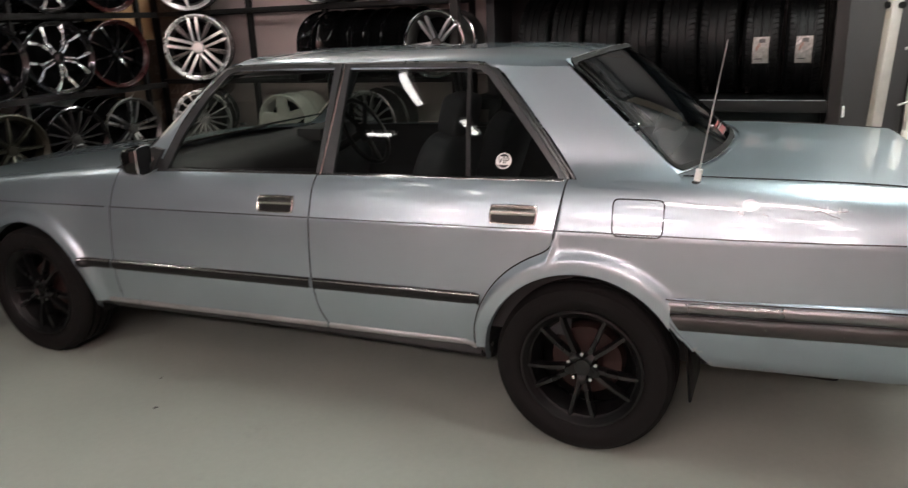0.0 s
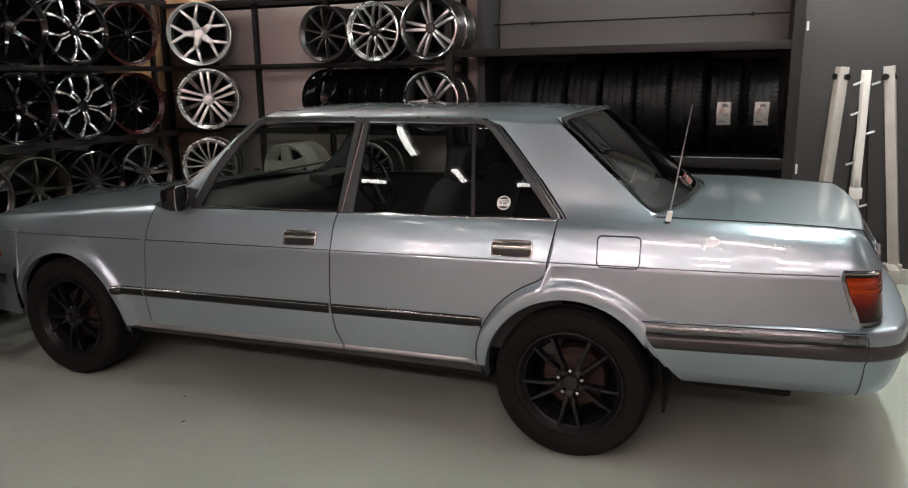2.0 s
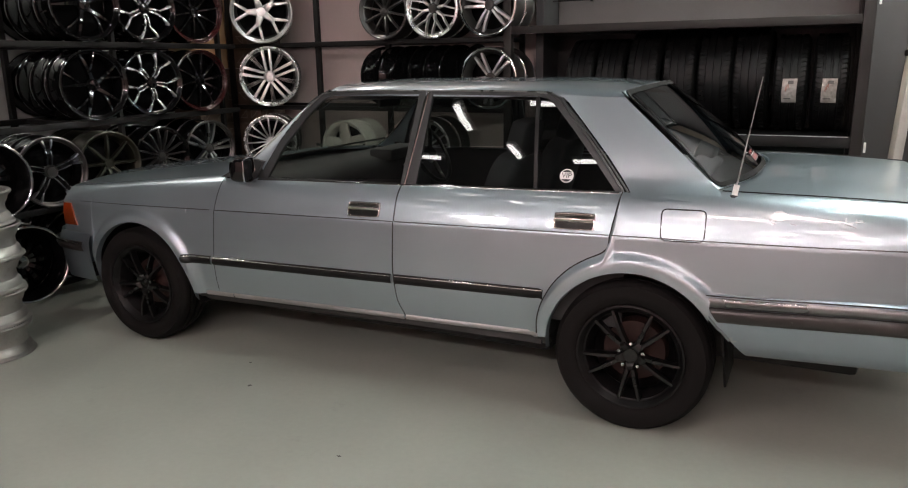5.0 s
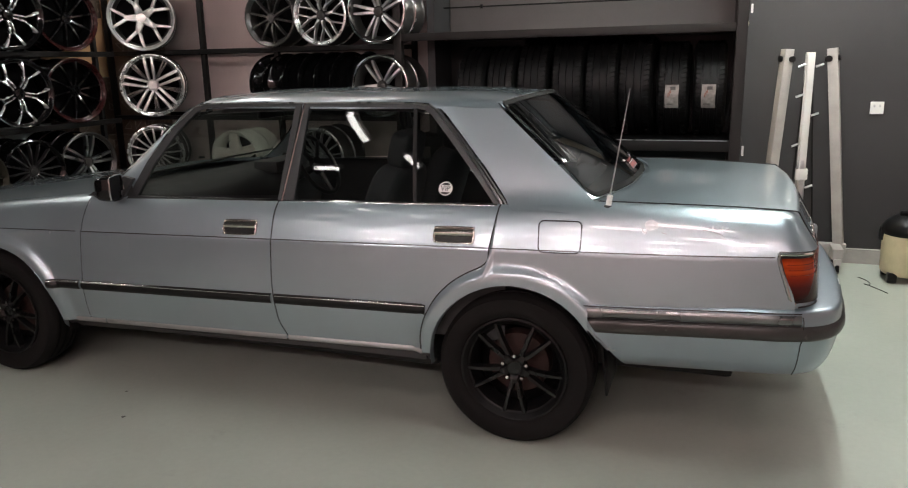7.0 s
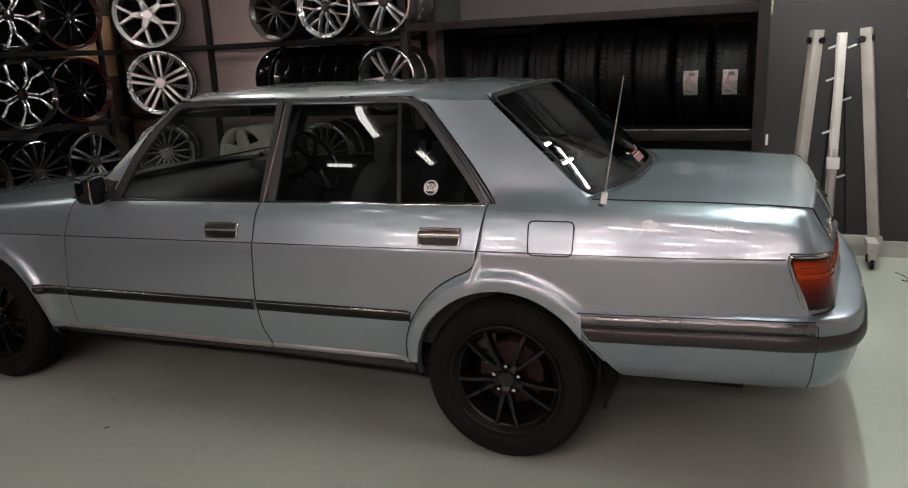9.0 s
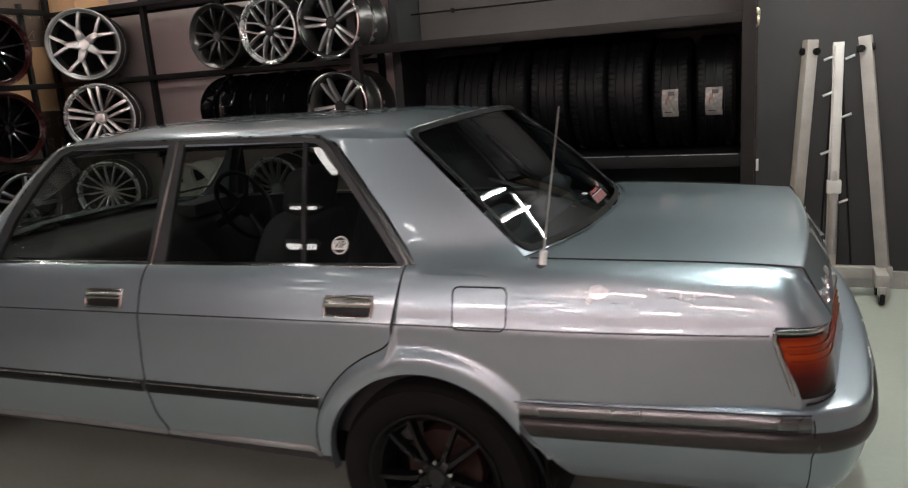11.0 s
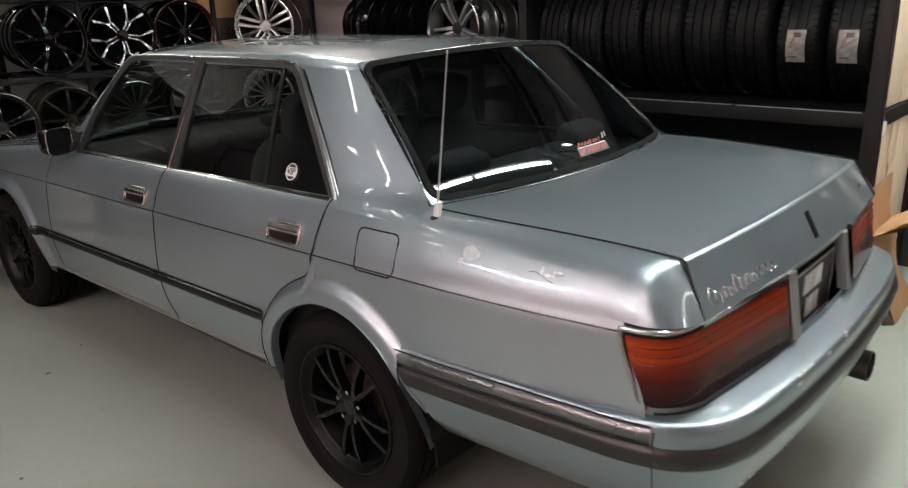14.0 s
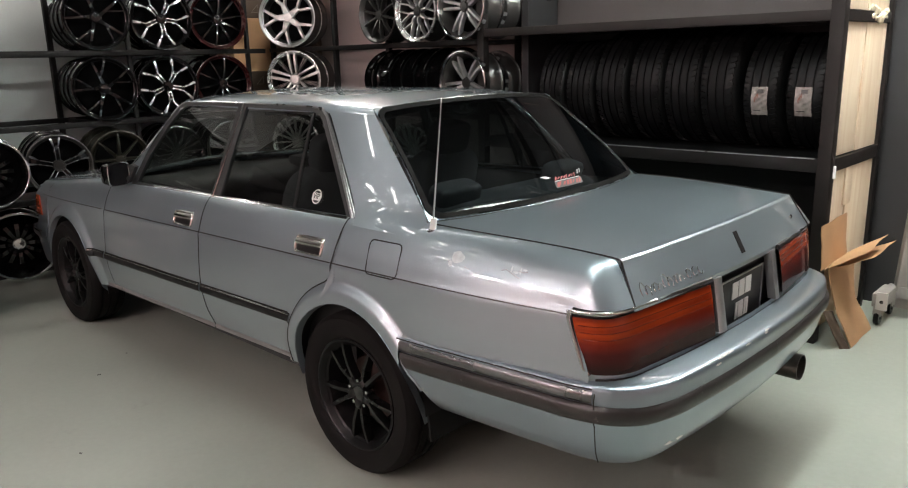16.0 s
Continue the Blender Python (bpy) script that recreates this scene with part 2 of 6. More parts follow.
TUBE = mat("lamp_tube", (1.0, 0.955, 0.89), 0.5, vary=0.0, emit=190.0)
COOLTUBE = mat("cool_lamp_tube", (0.92, 1.0, 0.95), 0.5, vary=0.0, emit=212.0)
AGEDTUBE = mat("aged_lamp_tube", (1.0, 0.985, 0.94), 0.5, vary=0.0, emit=13.0)
DIMTUBE = mat("dim_lamp_tube", (1.0, 0.968, 0.925), 0.5, vary=0.0, emit=17.0)
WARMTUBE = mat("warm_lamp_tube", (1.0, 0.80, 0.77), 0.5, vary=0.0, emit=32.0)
FARFILL = mat("far_fill_tube", (1.0, 0.85, 0.825), 0.5, vary=0.0, emit=340.0)
ROSEFILL = mat("rose_fill_tube", (1.0, 0.75, 0.715), 0.5, vary=0.0, emit=98.0)
LAMPBODY = mat("lamp_housing", (0.6, 0.6, 0.6), 0.5)
DRUMMAT = mat("oil_spot", (0.06, 0.058, 0.055), 0.5, vary=0.3, scale=40)


# ---- mesh helpers ----
def finish(name, bm, material, parent=None, label="", smooth=True, angle=38):
    me = bpy.data.meshes.new(name)
    bm.to_mesh(me)
    bm.free()
    me.materials.append(material)
    if smooth:
        me.polygons.foreach_set("use_smooth", [True] * len(me.polygons))
        me.set_sharp_from_angle(angle=radians(angle))
    ob = new(name, me)
    if parent:
        ob.parent = parent
    if label:
        ob["label"] = label
    return ob


def part(name, bm, material, parent, label=""):
    return finish(name, bm, material, parent, label)


def thing(name, x, y, z, label, category, group="", rz=0, rx=0, ry=0):
    ob = new(name)
    ob.matrix_basis = pose(x, y, z, rx, ry, rz)
    ob.empty_display_size = 0.1
    return tagged(ob, label, category, group)


def grid(bm, f, nu, nv, lip=None):
    """A quad sheet through f(u, v), with a skirt by the vector lip round its border."""
    vs = [[bm.verts.new(f(i / nu, j / nv)) for j in range(nv + 1)] for i in range(nu + 1)]
    for i in range(nu):
        for j in range(nv):
            bm.faces.new((vs[i][j], vs[i + 1][j], vs[i + 1][j + 1], vs[i][j + 1]))
    if lip is not None:
        ring = [vs[i][0] for i in range(nu)] + [vs[nu][j] for j in range(nv)] + [vs[i][nv] for i in range(nu, 0, -1)] + [vs[0][j] for j in range(nv, 0, -1)]
        a = [bm.verts.new(v.co) for v in ring]
        b = [bm.verts.new(v.co + Vector(lip)) for v in ring]
        for k in range(len(ring)):
            n = (k + 1) % len(ring)
            bm.faces.new((a[k], a[n], b[n], b[k]))
    return vs


def box(bm, x0, x1, y0, y1, z0, z1, bevel=0.0, m=None):
    r = bmesh.ops.create_cube(bm, size=1)
    mm = Matrix.Translation(((x0 + x1) / 2, (y0 + y1) / 2, (z0 + z1) / 2)) @ Matrix.Diagonal((abs(x1 - x0), abs(y1 - y0), abs(z1 - z0), 1))
    bmesh.ops.transform(bm, matrix=(m @ mm) if m else mm, verts=r["verts"])
    if bevel:
        es = list({e for v in r["verts"] for e in v.link_edges})
        bmesh.ops.bevel(bm, geom=es, offset=bevel, segments=2, affect="EDGES", profile=0.6)
    return bm


def boxed(*a, **k):
    return box(bmesh.new(), *a, **k)


def lathe(bm, prof, n=40, m=None, a0=0.0, a1=2 * math.pi):
    """Turns (r, h) points round the z axis."""
    full = abs(a1 - a0 - 2 * math.pi) < 1e-6
    k = n if full else n + 1
    rows = []
    for i in range(k):
        a = a0 + (a1 - a0) * i / n
        row = []
        for r, h in prof:
            p = Vector((r * math.cos(a), r * math.sin(a), h))
            row.append(bm.verts.new(m @ p if m else p))
        rows.append(row)
    for i in range(n):
        for j in range(len(prof) - 1):
            bm.faces.new((rows[i][j], rows[(i + 1) % k][j], rows[(i + 1) % k][j + 1], rows[i][j + 1]))
    return bm


def rod(bm, a, b, r, n=10, r2=None):
    """A round bar from a to b, with closed ends."""
    a, b = Vector(a), Vector(b)
    m = Matrix.Translation(a) @ (b - a).to_track_quat("Z", "Y").to_matrix().to_4x4()
    h = (b - a).length
    return lathe(bm, [(0.0005, 0), (r, 0), (r if r2 is None else r2, h), (0.0005, h)], n, m)


def tube(bm, pts, r, n=6):
    """One round bar along points, with closed ends."""
    ps = [Vector(p) for p in pts]
    rings = []
    for i, p in enumerate(ps):
        d = (ps[min(i + 1, len(ps) - 1)] - ps[max(i - 1, 0)]).normalized()
        a = d.cross(Vector((0.31, 0.22, 0.93))).normalized()
        b = d.cross(a)
        rings.append([bm.verts.new(p + a * r * math.cos(2 * math.pi * k / n) + b * r * math.sin(2 * math.pi * k / n)) for k in range(n)])
    for x, y in zip(rings, rings[1:]):
        for k in range(n):
            bm.faces.new((x[k], x[(k + 1) % n], y[(k + 1) % n], y[k]))
    bm.faces.new(rings[0])
    bm.faces.new(rings[-1])
    return bm


def spline(xs, ys):
    """A smooth curve through (xs, ys)."""
    xs, ys = np.array(xs, float), np.array(ys, float)
    d = np.diff(ys) / np.diff(xs)
    t = np.zeros(len(xs))
    t[0], t[-1] = d[0], d[-1]
    for i in range(1, len(xs) - 1):
        t[i] = 0 if d[i - 1] * d[i] < 0 else (d[i - 1] * np.diff(xs)[i] + d[i] * np.diff(xs)[i - 1]) / (xs[i + 1] - xs[i - 1])

    def f(x):
        x = min(max(x, xs[0]), xs[-1])
        i = min(int(np.searchsorted(xs, x, side="right")) - 1, len(xs) - 2)
        h = xs[i + 1] - xs[i]
        u = (x - xs[i]) / h
        return float((2 * u ** 3 - 3 * u * u + 1) * ys[i] + (u ** 3 - 2 * u * u + u) * h * t[i] + (3 * u * u - 2 * u ** 3) * ys[i + 1] + (u ** 3 - u * u) * h * t[i + 1])

    return f


def planpath(pts):
    """A smooth way through plan points, by the share of its length."""
    d = [0.0]
    for a, b in zip(pts, pts[1:]):
        d.append(d[-1] + math.dist(a, b))
    fs = [spline(d, [p[k] for p in pts]) for k in range(len(pts[0]))]
    return lambda u: tuple(f(u * d[-1]) for f in fs)


def lerp(a, b, t):
    return a + (b - a) * t


def smooth(a, b, x):
    t = min(max((x - a) / (b - a), 0), 1)
    return t * t * (3 - 2 * t)


def bars(bm, rows, m):
    """Unreadable writing: plain bars (x0, x1, y0, y1), 1 mm thick."""
    for x0, x1, y0, y1 in rows:
        box(bm, x0, x1, y0, y1, 0, 0.001, m=m)
    return bm


def text_mesh(name, body, size, m, material, parent=None, label="", thick=0.0008):
    cu = bpy.data.curves.new(name, "FONT")
    cu.body, cu.size, cu.extrude = body, size, thick
    cu.align_x, cu.align_y = "CENTER", "CENTER"
    tmp = new(name, cu)
    me = bpy.data.meshes.new_from_object(tmp.evaluated_get(bpy.context.evaluated_depsgraph_get()))
    bpy.data.objects.remove(tmp)
    bpy.data.curves.remove(cu)
    me.transform(m)
    me.materials.clear()
    me.materials.append(material)
    ob = new(name, me)
    ob.parent = parent
    if label:
        ob["label"] = label
    return ob


# ---- setting ----
def slab(name, x0, x1, y0, y1, z0, z1, material, label, category):
    return tagged(finish(name, boxed(x0, x1, y0, y1, z0, z1), material, smooth=False), label, category, kind="structure")


slab("floor", -5.0, 6.0, -7.5, 2.8, -0.2, 0.0, FLOOR, "smooth grey-green epoxy workshop floor with faint marks", "floor")
slab("ceiling", -5.0, 6.0, -7.5, 2.8, 3.3, 3.45, CEILING, "dark workshop ceiling", "ceiling")
slab("wall_west", -5.0, -4.8, -2.7, 2.8, 0.0, 3.3, GREYWALL, "light grey plaster wall behind the wheel rack", "wall")
slab("wall_north_pale", -4.8, -1.42, 2.2, 2.4, 0.0, 3.3, PINKWALL, "pinkish grey plaster wall behind the wheel rack", "wall")
slab("wall_north", -1.42, 6.0, 2.62, 2.8, 0.0, 3.3, DARKWALL, "charcoal painted workshop wall", "wall")
slab("wall_north_return", -1.42, -1.36, 1.98, 2.62, 0.0, 3.3, DARKWALL, "charcoal end of the partition beside the tyre rack", "wall")
# unseen walls, coloured pink so that the car's sides reflect it
slab("wall_east", 5.8, 6.0, -7.3, 2.62, 0.0, 3.3, ROOMWALL, "unseen wall of the workshop, pinkish to tint the reflections", "wall")
slab("wall_south", -4.8, 6.0, -7.5, -7.3, 0.0, 3.3, ROOMWALL, "unseen wall of the workshop, pinkish to tint the reflections", "wall")
# unseen helper wall, dark so that the car's front wing reflects less light
slab("dark_reflection_wall", -5.0, -4.8, -7.5, -2.7, 0.0, 3.3, DARKWALL, "unseen stretch of wall, dark to darken the front wing's reflection", "wall")
slab("baseboard", 0.95, 5.8, 2.585, 2.62, 0.0, 0.11, HOISTGREY, "low grey skirting along the charcoal wall", "skirting")


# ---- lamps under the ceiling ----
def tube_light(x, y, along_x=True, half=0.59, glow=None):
    t = thing("tube_light", x, y, 3.12, "unseen tube lamp hung under the ceiling", "ceiling lamp", "tube lamps under the ceiling", rz=0 if along_x else 90)
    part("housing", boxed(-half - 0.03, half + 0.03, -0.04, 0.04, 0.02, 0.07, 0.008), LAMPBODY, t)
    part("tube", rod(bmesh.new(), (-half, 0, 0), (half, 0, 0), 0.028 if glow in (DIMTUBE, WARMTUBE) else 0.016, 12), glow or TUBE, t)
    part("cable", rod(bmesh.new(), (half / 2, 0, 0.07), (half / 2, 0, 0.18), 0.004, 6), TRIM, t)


# three long rows across the workshop, one of them over the car's tail
ROWS = [(x, y, False, half) for x in (-2.0, 1.12, 4.2) for y, half in ((-1.15, 0.38), (0.0, 0.59), (1.40, 0.72))]
# short lamps over the south half; the unseen rosy ones added to pink the flank
ROSY_FILL = [(0.9, -3.0, True, 0.40), (0.1, -3.6, True, 0.36), (1.25, -4.5, True, 0.32)]
LAMPS = [(-0.5, -4.1, True, 0.18), (-1.05, -5.4, True, 0.22)]
LAMPS += [(-2.05, -2.45, False, 0.20), (-1.80, -3.2, False, 0.16), (-1.2, -4.25, True, 0.18), (-3.3, -4.4, True, 0.16), (-2.75, -3.45, True, 0.12), (-1.3, -2.2, True, 0.10), (-1.2, -3.4, True, 0.10), (-3.55, -5.4, True, 0.16)]
# unseen fill lamps, added to light the south wall that the flank reflects
LAMPS += [(x, -6.1, True, 0.30) for x in (-3.2, -2.0, -0.8, 0.6, 2.0)]
# unseen lamps by the racks, added to brighten wheels, wall and plywood
LAMPS += [(-3.1, 1.35, False, 0.34), (1.50, 1.95, False, 0.50), (2.10, 2.25, True, 0.85), (-4.45, -0.75, False, 0.26)]
for lx, ly, along, half in ROWS:
    tube_light(lx, ly, along, half, COOLTUBE if 0 < lx < 2 else AGEDTUBE)
for lx, ly, along, half in ROSY_FILL:
    tube_light(lx, ly, along, half, ROSEFILL)
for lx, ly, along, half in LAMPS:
    tube_light(lx, ly, along, half, FARFILL if ly == -6.1 else WARMTUBE if ly < -2.8 and lx > -1.1 else DIMTUBE if ly < -2 else TUBE)


# ---- the car ----
CAR = thing("sedan_car", 0, 0, 0, "silver-blue four-door sedan with black alloy wheels, parked on the workshop floor", "car")
RAKE = 0.021
SL = [0.20, 0.28, 0.34, 0.40, 0.48, 0.56, 0.70, 0.80, 0.825, 0.832, 0.88, 0.93, 0.96, 0.99, 1.02, 1.06]
py = spline(SL, [0.755, 0.785, 0.804, 0.821, 0.840, 0.850, 0.8455, 0.8380, 0.8355, 0.8320, 0.816, 0.795, 0.779, 0.759, 0.732, 0.695])
pz = spline(SL, [0.20, 0.28, 0.34, 0.40, 0.48, 0.56, 0.70, 0.80, 0.825, 0.832, 0.88, 0.93, 0.960, 0.985, 0.998, 1.002])
HUBS = ((0.0, 0.325), (-2.73, 0.31))


def boot_taper(x):
    """How far the boot lid's seam draws in towards the tail."""
    return 0.045 * smooth(0.40, 1.02, x)


def side(x, s, sg, out=0.0):
    """A point of the car's flank: x along it, s up its section, sg the side."""
    w = 1.0
    if x > 0.35:
        w -= 0.045 * ((x - 0.35) / 0.62) ** 2
    if x < -2.6:
        w -= 0.055 * ((-2.6 - x) / 0.8) ** 2
    z = pz(s) + RAKE * x
    y = py(s) * lerp(w, 1.0, smooth(0.95, 1.06, s))
    for hx, hz in HUBS:
        r = math.hypot(x - hx, z - hz)
        if z > 0.28:
            y += 0.023 * smooth(0.444, 0.404, r) - 0.002 * smooth(0.384, 0.364, r)
    if x > 0.2:
        z -= smooth(0.86, 1.02, s) * (RAKE * (x - 0.2) + 0.016 * max(0.0, (x - 0.4) / 0.6) ** 2)
    if x < -2.15:
        zc = 0.826 + RAKE * x
        if z > zc:
            z = zc + (z - zc) * (1 - 0.62 * (-2.15 - x) / 1.25)
    y -= boot_taper(x) * smooth(0.95, 1.06, s)
    return (x, sg * (y + out), z)


def flat_z(z, x):
    return z - RAKE * x


yg_f = spline([0.90, 0.981, 1.18, 1.38], [0.775, 0.742, 0.660, 0.566])


def glassy(x, z, sg, out=0.0):
    return (x, sg * (yg_f(z) + out), z)


def arch(hx, hz, r, x):
    d = r * r - (x - hx) ** 2
    return hz + math.sqrt(d) if d > 0 else hz


def steps(a, b, n, ease=True):
    return [lerp(a, b, 0.5 - 0.5 * math.cos(math.pi * i / n)) if ease else lerp(a, b, i / n) for i in range(n + 1)]


def columns(bm, xs, lo, hi, sg, nv, lip=0.02):
    """A flank panel of columns: at each x from the section height lo(x) to hi(x)."""
    n = len(xs) - 1
    grid(bm, lambda u, v: side(xs[round(u * n)], lerp(lo(xs[round(u * n)]), hi(xs[round(u * n)]), v), sg), n, nv, (0, -sg * lip, 0) if lip else None)


def rows(bm, ss, xa, xb, sg, nu, lip=0.02):
    """A flank panel of rows: at each section height from x = xa(s) to xb(s)."""
    n = len(ss) - 1
    grid(bm, lambda u, v: side(lerp(xa(ss[round(v * n)]), xb(ss[round(v * n)]), u), ss[round(v * n)], sg), nu, n, (0, -sg * lip, 0) if lip else None)


GAP = 0.0012
b_gap = spline([0.36, 0.385, 0.44, 0.52, 0.60, 0.74, 0.87, 0.94, 1.0], [-1.055, -1.062, -1.084, -1.093, -1.100, -1.100, -1.098, -1.097, -1.088])
f_gap = spline([0.30, 0.48, 0.63, 0.78, 0.91, 1.0], [-2.199, -2.189, -2.178, -2.170, -2.160, -2.142])
r_gap = spline([0.36, 0.467, 0.560, 0.638, 0.696, 0.731, 0.752, 0.769, 0.83, 0.895, 1.0], [-0.402, -0.392, -0.357, -0.304, -0.238, -0.178, -0.132, -0.112, -0.099, -0.088, -0.072])
r_gap_z = spline([-0.402, -0.392, -0.357, -0.304, -0.238, -0.178, -0.132, -0.112, -0.099, -0.088, -0.072], [0.36, 0.467, 0.560, 0.638, 0.696, 0.731, 0.752, 0.769, 0.83, 0.895, 1.0])
SDOOR = sorted(set(steps(0.362, 0.80, 16, False) + [0.818, 0.823, 0.832, 0.836, 0.85, 0.87, 0.89, 0.91, 0.93, 0.95, 0.965, 0.98, 0.99, 1.0]))
Q_BASE = planpath([(0.90, 0.812), (0.95, 0.806), (1.01, 0.792), (1.055, 0.768), (1.082, 0.738), (1.098, 0.683)])
Q_TOP = planpath([(0.90, 0.657), (0.935, 0.655), (0.965, 0.653), (0.99, 0.651), (1.010, 0.650)])
PATH_LAMP = planpath([(0.945, 0.803), (0.985, 0.796), (1.03, 0.780), (1.065, 0.752), (1.090, 0.71), (1.105, 0.62), (1.125, 0.45), (1.146, 0.27)])
PATH_BUMP = planpath([(0.24, 0.862), (0.40, 0.857), (0.60, 0.852), (0.85, 0.842), (1.00, 0.828), (1.10, 0.795), (1.165, 0.735), (1.200, 0.65), (1.222, 0.50), (1.240, 0.25), (1.246, 0.0)])


def strip(bm, pts, w, out, sg, fn, thick=0.006):
    """A raised moulding along (x, height) points of the flank, w high."""
    def f(u, v):
        x, s = pts(u) if callable(pts) else (lerp(pts[0][0], pts[1][0], u), lerp(pts[0][1], pts[1][1], u))
        a = math.pi * v
        return fn(x, s + w * (v - 0.5), sg, out + thick * math.sin(a) ** 0.6)
    grid(bm, f, 36, 6)
    return bm


def line_on(bm, pts, sg, fn, r=0.0025, out=0.0):
    """A thin round bead along points."""
    ps = [Vector(fn(x, s, sg, out)) for x, s in pts]
    tube(bm, ps, r, 6)
    return bm


def ring_on(bm, outer, inner, sg, out, depth):
    """A frame between two outlines of equal count in the side glass's plane."""
    n = len(outer)
    a = [bm.verts.new(glassy(x, z, sg, out)) for x, z in outer]
    b = [bm.verts.new(glassy(x, z, sg, out)) for x, z in inner]
    c = [bm.verts.new(glassy(x, z, sg, out - depth)) for x, z in inner]
    d = [bm.verts.new(glassy(x, z, sg, out - depth)) for x, z in outer]
    for i in range(n):
        j = (i + 1) % n
        bm.faces.new((a[i], a[j], b[j], b[i]))
        bm.faces.new((b[i], b[j], c[j], c[i]))
        bm.faces.new((d[i], d[j], a[j], a[i]))
    return bm


def pane_on(bm, outline, sg, out):
    """A pane of side glass, bowed as the cabin's side is: columns between its lower and upper edge."""
    zs = sorted({round(z, 4) for _, z in outline})
    lo, hi = zs[0], zs[-1]
    n = 14

    def edge(z):
        cut = []
        for (x0, z0), (x1, z1) in zip(outline, outline[1:] + outline[:1]):
            if (z0 - z) * (z1 - z) <= 0 and z0 != z1:
                cut.append(lerp(x0, x1, (z - z0) / (z1 - z0)))
        return min(cut), max(cut)

    def f(u, v):
        z = lerp(lo + 0.0005, hi - 0.0005, v)
        a, b = edge(z)
        return glassy(lerp(a, b, u), z, sg, out)
    grid(bm, f, 10, n)
    return bm


WIN_F = [(-1.868, 0.955), (-1.800, 1.105), (-1.695, 1.254), (-1.612, 1.340), (-1.560, 1.357), (-1.30, 1.364), (-1.083, 1.364), (-1.100, 0.960)]
WIN_F_OUT = [(-1.930, 0.940), (-1.838, 1.120), (-1.722, 1.279), (-1.630, 1.364), (-1.565, 1.376), (-1.30, 1.381), (-1.050, 1.381), (-1.080, 0.945)]
WIN_R = [(-1.022, 0.962), (-1.012, 1.364), (-0.75, 1.362), (-0.505, 1.358), (-0.448, 1.350), (-0.415, 1.328), (-0.317, 1.228), (-0.198, 1.098), (-0.108, 0.994), (-0.098, 0.982)]
WIN_R_OUT = [(-1.072, 0.947), (-1.042, 1.381), (-0.75, 1.381), (-0.50, 1.378), (-0.435, 1.371), (-0.392, 1.346), (-0.295, 1.247), (-0.178, 1.118), (-0.080, 1.000), (-0.066, 0.968)]


def handle(parent, x, s, sg):
    """A chrome pull handle in its frame."""
    h = part("door_handle", bmesh.new(), OLDCHROME, parent, "chrome pull door handle")
    bm = bmesh.new()
    L = 0.089

    def frame_f(u, v):
        a = 2 * math.pi * u
        r = [1.0, 0.97, 0.86, 0.80, 0.78][round(v * 4)]
        o = [0.0, 0.008, 0.010, 0.006, -0.004][round(v * 4)]
        ca, sa = math.cos(a), math.sin(a)
        k = max(abs(ca), abs(sa)) ** 0.86
        return side(x + L * (1 - (1 - r) * 0.5) * ca / k, s + 0.034 * r * sa / k, sg, o)
    grid(bm, frame_f, 32, 4)
    grid(bm, lambda u, v: side(x - 0.081 + 0.162 * u, s - 0.003 + 0.028 * v, sg, 0.005 + 0.009 * math.sin(math.pi * v)), 8, 6, (0, -sg * 0.012, 0))
    bm.to_mesh(h.data)
    bm.free()
    h.data.materials.clear()
    h.data.materials.append(OLDCHROME)
    h.data.polygons.foreach_set("use_smooth", [True] * len(h.data.polygons))
    bm = bmesh.new()
    grid(bm, lambda u, v: side(x - 0.080 + 0.160 * u, s - 0.029 + 0.058 * v, sg, 0.0012), 6, 4)
    part("handle_recess", bm, BLACKTRIM, h, "dark recess behind the pull")
    return h


